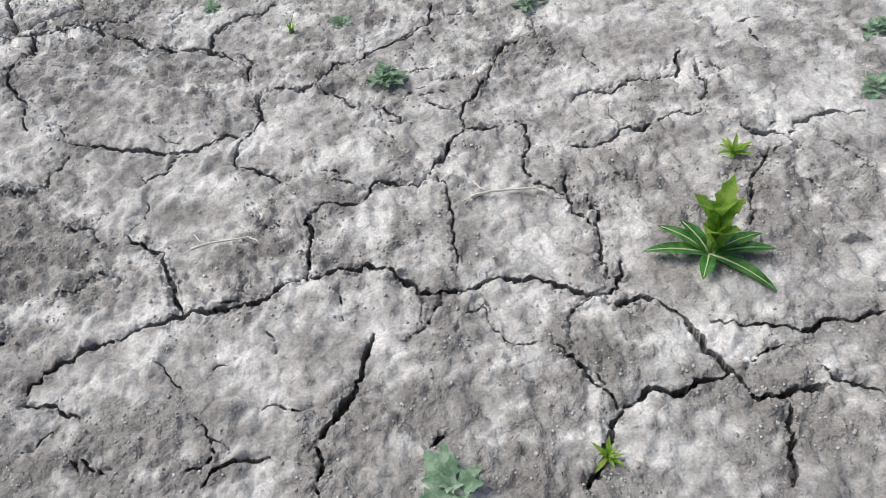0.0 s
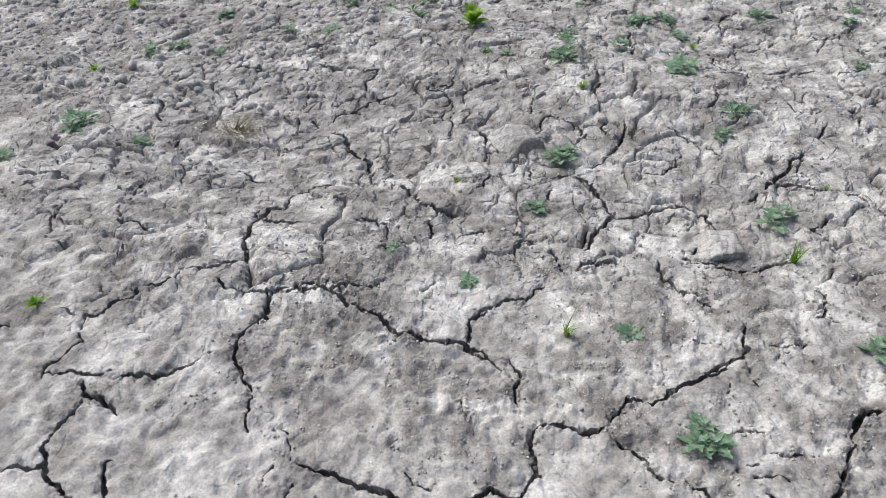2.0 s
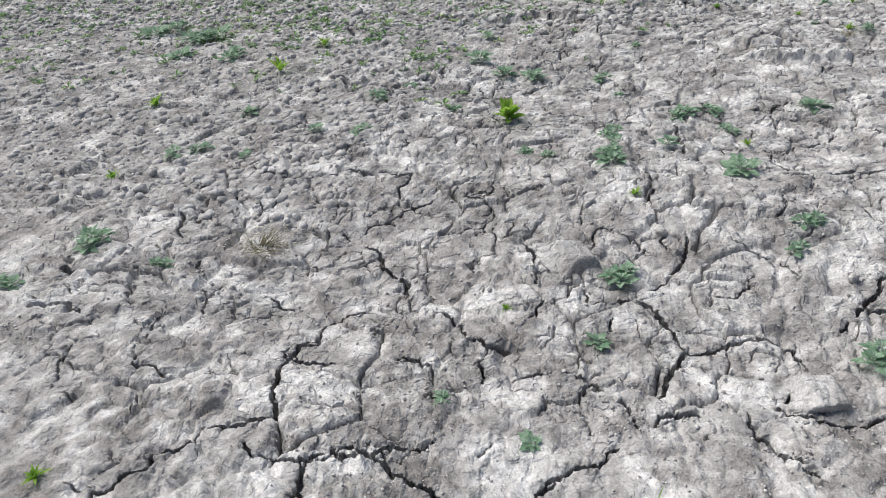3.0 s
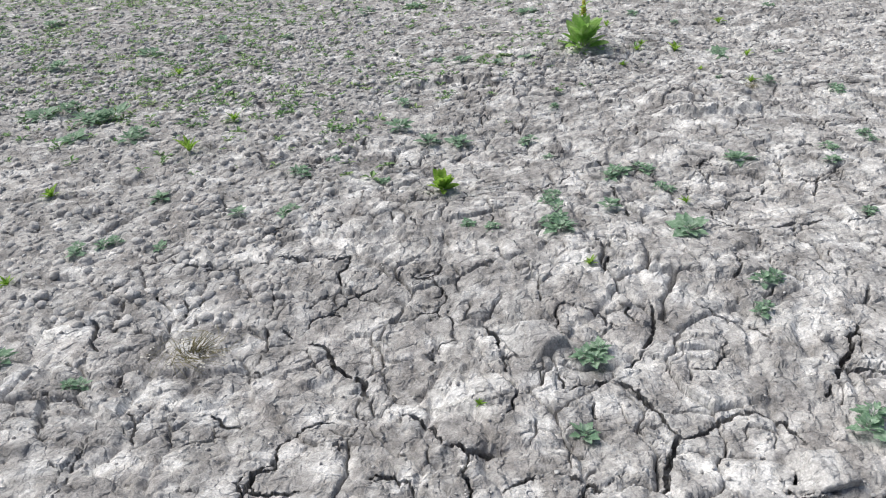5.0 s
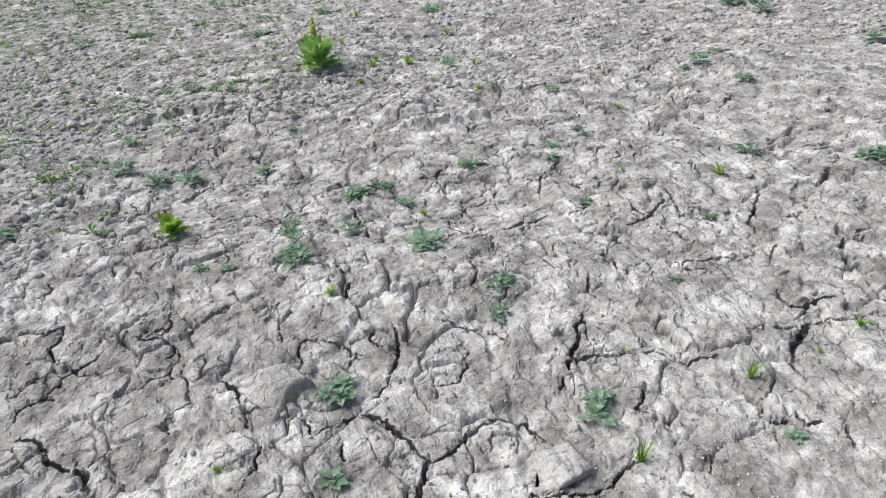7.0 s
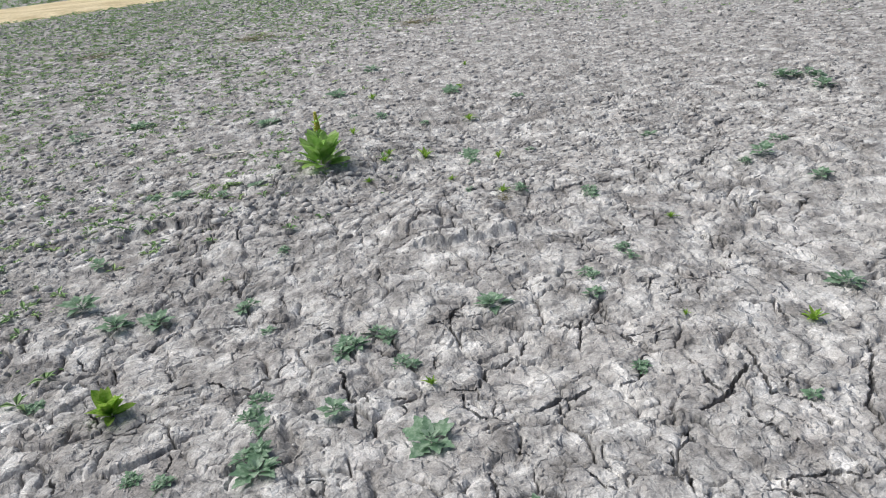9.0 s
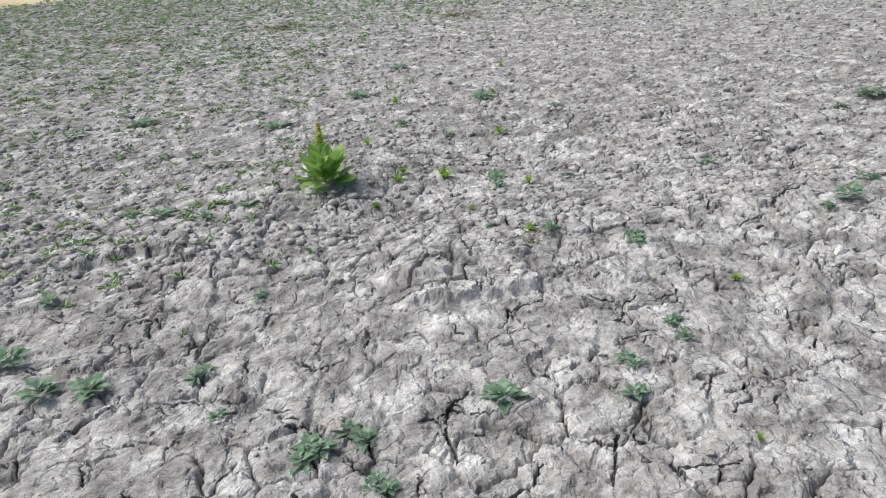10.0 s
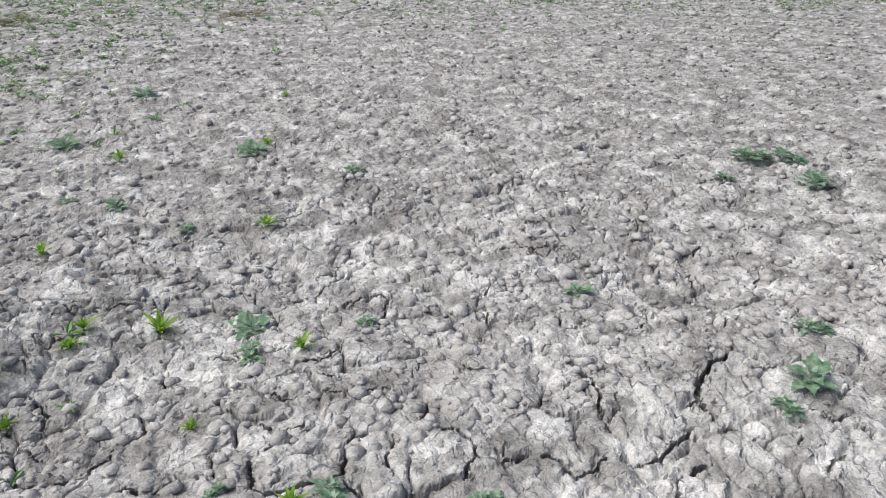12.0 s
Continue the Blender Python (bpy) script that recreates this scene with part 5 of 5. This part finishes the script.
clod(1.22, 1.29, 0.17, 0.9, 5)
clod(0.48, 8.35, 0.28, 0.7, -20)
clod(4.20, 8.05, 0.22, 0.6, -5)
clod(4.30, 7.96, 0.13, 0.8, -11)
clod(4.71, 7.90, 0.32, 0.6, 10)
clod(-0.28, 4.05, 0.21, 0.8, -15)
clod(0.16, 3.87, 0.22, 0.7, 5)
clod(0.87, 4.43, 0.24, 0.8, 15)
clod(0.26, 2.92, 0.20, 0.9, -15)
clod(-0.64, 2.71, 0.12, 0.7, -25)
clod(-1.98, 2.51, 0.09, 1, -20)
clod(1.37, 3.50, 0.17, 0.8, 15)
clod(0.79, 3.67, 0.18, 0.7, 5)


def block(x, y, wide, deep, high, turn, lean, slope, seed):
    """A broken slab of crust with flat faces and crisp, slightly worn edges."""
    rng = random.Random(seed)
    bm = bmesh.new()
    bmesh.ops.create_cube(bm, size=1.0)
    for v in bm.verts:
        inset = 0.62 if v.co.z > 0 else 1.1
        v.co = Vector((v.co.x * wide * inset + rng.uniform(-0.2, 0.2) * wide, v.co.y * deep * inset + rng.uniform(-0.2, 0.2) * deep, v.co.z * high * (1 + rng.uniform(-0.2, 0.2))))
    bmesh.ops.bevel(bm, geom=list(bm.edges), offset=0.007, segments=2, profile=0.6, affect="EDGES")
    bmesh.ops.subdivide_edges(bm, edges=[e for e in bm.edges if e.calc_length() > 0.03], cuts=5, use_grid_fill=True)
    for v in bm.verts:
        v.co += Vector((1, 1, 1)) * 0.005 * noise.noise(v.co * 28 + Vector((seed, 0, 0))) + Vector((0, 0, 0.008 * noise.noise(v.co * 11 + Vector((0, seed, 0)))))
    for f in bm.faces:
        f.smooth = True
    mesh = bpy.data.meshes.new("clod")
    bm.to_mesh(mesh)
    bm.free()
    for name, value in (("cloddy", 0.5), ("loose", 0.1)):
        mesh.attributes.new(name, "FLOAT", "POINT").data.foreach_set("value", np.full(len(mesh.vertices), value, np.float32))
    mesh.materials.append(EARTH)
    lump = new("clod", mesh)
    lump.parent = ground
    lump.matrix_basis = pose(x, y, lie(x, y) + 0.16 * high, lean, slope, turn)


block(-0.49, 3.45, 0.17, 0.16, 0.09, 30, 6, 12, 3)
block(0.22, 2.85, 0.17, 0.15, 0.07, 12, 4, 3, 8)

spots = np.random.RandomState(4)
placed = 0
while placed < 250:
    x, y = spots.uniform(-2.6, 3.6), spots.uniform(2.9, 8.5)
    if abs(x - 0.16 * y + 0.4) < 0.5 + 0.42 * y and float(swell(np.array([x]), np.array([y]), 1.7, 17)[0]) > spots.uniform(-0.6, 0.5):
        lump = new("clod", SMALL_CLODS[placed % len(SMALL_CLODS)])
        lump.parent = ground
        wide = spots.uniform(0.022, 0.062)
        lump.matrix_basis = pose(x, y, lie(x, y, wide * 0.12), *spots.uniform(-40, 40, 2), spots.uniform(0, 360)) @ Matrix.Diagonal((wide, wide * spots.uniform(0.7, 1.0), wide, 1))
        placed += 1


def strewn(name, meshes, count, area, sizes, seed, mat, label, category, accept=None, sink=0.1):
    """Many small loose things in one mesh."""
    rng = np.random.RandomState(seed)
    xs, ys = area(rng, count)
    if accept is not None:
        keep = rng.uniform(0, 1, len(xs)) < accept(xs, ys)
        xs, ys = xs[keep], ys[keep]
    keep = crack_room(xs, ys)[0] > 0.004
    xs, ys = xs[keep], ys[keep]
    zs = relief(xs, ys, np.full(xs.shape, 0.02)) + ledges(xs, ys)
    size = np.array([sizes(rng, x, y) for x, y in zip(xs, ys)])
    a = rng.uniform(0, 6.283, len(xs))
    verts, faces, base = [], [], 0
    for n, shape in enumerate(meshes):
        co, corners = np.zeros(len(shape.vertices) * 3), np.zeros(len(shape.polygons) * 3, np.int32)
        shape.vertices.foreach_get("co", co)
        shape.polygons.foreach_get("vertices", corners)
        co, pick = co.reshape(-1, 3), slice(n, None, len(meshes))
        c, s, w = np.cos(a[pick])[:, None], np.sin(a[pick])[:, None], size[pick][:, None]
        px = (co[:, 0] * c - co[:, 1] * s) * w + xs[pick][:, None]
        py = (co[:, 0] * s + co[:, 1] * c) * w + ys[pick][:, None]
        pz = co[:, 2] * w + zs[pick][:, None] + sink * w
        verts.append(np.stack([px, py, pz], 2).reshape(-1, 3))
        faces.append((corners[None, :] + (base + len(co) * np.arange(len(px)))[:, None]).ravel())
        base += len(co) * len(px)
    verts, faces = np.concatenate(verts), np.concatenate(faces)
    mesh = bpy.data.meshes.new(name)
    mesh.vertices.add(len(verts))
    mesh.vertices.foreach_set("co", verts.astype(np.float32).ravel())
    mesh.loops.add(len(faces))
    mesh.loops.foreach_set("vertex_index", faces.astype(np.int32))
    mesh.polygons.add(len(faces) // 3)
    mesh.polygons.foreach_set("loop_start", np.arange(0, len(faces), 3, dtype=np.int32))
    mesh.update(calc_edges=True)
    mesh.materials.append(mat)
    return tagged(new(name, mesh), label, category, kind="stuff")


def fan(rng, count):
    y = 2.6 + 11.0 * rng.uniform(0, 1, count) ** 1.5
    return 0.16 * y - 0.4 + rng.uniform(-1, 1, count) * (0.9 + 0.75 * y), y


CRUMB = [clod_mesh(40 + n, 0.8, 1) for n in range(6)]
strewn("crumbs", CRUMB, 9000, fan, lambda rng, x, y: rng.uniform(0.006, 0.017) * (1 + 0.10 * y), 7, CLOD, "loose grey crumbs of dry clay", "crumbs", lambda x, y: ease(-0.3, 0.4, swell(x, y, 2.3, 81)))


def near_fan(rng, count):
    return rng.uniform(-1.3, 1.5, count), rng.uniform(0.65, 2.8, count)


strewn("crumbs_of_crust", CRUMB, 16000, near_fan, lambda rng, x, y: 0.004 + 0.010 * rng.uniform() ** 2, 17, CLOD, "fine grey crumbs of dry clay on the crust", "crumbs", lambda x, y: ease(0.0, 0.5, 0.7 * swell(x, y, 2.4, 18) + 0.5 * swell(x, y, 8, 19) + 0.25), 0.05)
FLAT_CRUMB = [clod_mesh(60 + n, 0.5, 1) for n in range(6)]


def far_fan(rng, count):
    y = 6.5 + 20.0 * rng.uniform(0, 1, count) ** 1.6
    return 0.1 * y + rng.uniform(-1, 1, count) * (1.5 + 0.8 * y), y


strewn("clods_far_off", FLAT_CRUMB, 18000, far_fan, lambda rng, x, y: (0.022 + 0.05 * rng.uniform() ** 2) * (1 + 0.06 * y), 8, CLOD, "loose grey clods strewn over the field", "clods", None, 0.02)


def left_fan(rng, count):
    y = rng.uniform(3.6, 9.5, count)
    return -1.5 - (0.6 + 0.62 * y) * rng.uniform(0, 1, count) ** 1.1, y


strewn("clods_by_the_weeds", CRUMB, 6500, left_fan, lambda rng, x, y: 0.02 + 0.075 * rng.uniform() ** 2.2, 27, CLOD, "grey crumbly clods among the weeds", "clods", None, -0.08)


# ---- the weedy margin, far off ----
def sprig_mesh(seed, count, rise):
    """A low sprig one metre across of a few folded leaves."""
    bm = bmesh.new()
    rng = random.Random(seed)
    for n in range(count):
        m = pose(0, 0, 0, 0, -rng.uniform(*rise), n * 137.5 + rng.uniform(-20, 20))
        size, half = rng.uniform(0.35, 0.6), rng.uniform(0.07, 0.14)
        base, mid, tip = [bm.verts.new(m @ Vector(p)) for p in ((0, 0, 0), (0.55 * size, 0, 0.06 * size), (size, 0, -0.12 * size))]
        for k in (-1, 1):
            edge = bm.verts.new(m @ Vector((0.5 * size, k * half, 0.1 * size)))
            bm.faces.new((base, mid, edge))
            bm.faces.new((mid, tip, edge))
    mesh = bpy.data.meshes.new("sprig")
    bm.to_mesh(mesh)
    bm.free()
    return mesh


TRACK_TURN = math.degrees(math.atan2(2.7, 4.25))
SPRIG = [sprig_mesh(n, 4, (6, 34)) for n in range(5)]


def margin(x, y):
    """How thick the weeds stand: few among the clods, many towards the track and to the far left."""
    left = ease(-0.3, 4.0, -x + 0.2 + 0.2 * (y - 6)) * ease(4.8, 6.6, y)
    back = ease(12, 22, y + 0.3 * np.abs(x))
    right = 0.7 * ease(15, 20, y + 0.5 * x)
    clump = ease(-0.25, 0.45, swell(x, y, 0.7, 91)) * ease(-0.5, 0.3, swell(x, y, 2.2, 92))
    a = radians(TRACK_TURN)
    beside = ease(-19.0, -7.0, (y - 29.3) * math.cos(a) - (x + 6.2) * math.sin(a) + 1.2 * swell(x, y, 0.3, 93))
    return np.clip((0.42 * left + 1.9 * left * clump) + 0.6 * right * clump + back * (0.35 + 0.65 * clump) + beside, 0, 1)


def wide_fan(rng, count):
    y = 4.0 + 26.0 * rng.uniform(0, 1, count) ** 1.15
    return rng.uniform(-1, 1, count) * (3.0 + 0.85 * y) + 0.05 * y, y


strewn("weed_carpet", SPRIG, 50000, wide_fan, lambda rng, x, y: rng.uniform(0.04, 0.11) * (1 + 0.05 * y), 9, FAR_GREEN, "patchy low green weeds on the field margin", "weeds", margin, 0.0)

# ---- the pale sandy track past the field, and the grassy bank behind it ----
bm = bmesh.new()
for n in range(61):
    x = -120 + 4 * n
    for y, z in ((-0.6, -0.05), (0.0, 0.05), (1.5, 0.07), (5.5, 0.07), (7.0, 0.05), (7.6, -0.05)):
        bm.verts.new((x, y + 0.25 * noise.noise(Vector((x * 0.4, y, 3.0))), z))
bm.verts.ensure_lookup_table()
for n in range(60):
    for k in range(5):
        bm.faces.new([bm.verts[i] for i in (6 * n + k, 6 * n + 6 + k, 6 * n + 7 + k, 6 * n + k + 1)])
for f in bm.faces:
    f.smooth = True
track_mesh = bpy.data.meshes.new("road")
bm.to_mesh(track_mesh)
bm.free()
track_mesh.materials.append(SAND)
track = tagged(new("road", track_mesh), "pale yellow sandy farm track along the field", "track", kind="structure")
track.matrix_basis = pose(-6.2, 29.3, 0.02, 0, 0, TRACK_TURN)


def bank(rng, count):
    u, v = rng.uniform(-40, 60, count), rng.uniform(7.2, 22, count)
    a = radians(TRACK_TURN)
    return -6.2 + u * math.cos(a) - v * math.sin(a), 29.3 + u * math.sin(a) + v * math.cos(a)


strewn("grass_bank", SPRIG, 5000, bank, lambda rng, x, y: rng.uniform(0.3, 0.6), 12, FAR_GREEN, "rough dark green grass behind the track", "grass", None, 0.0)
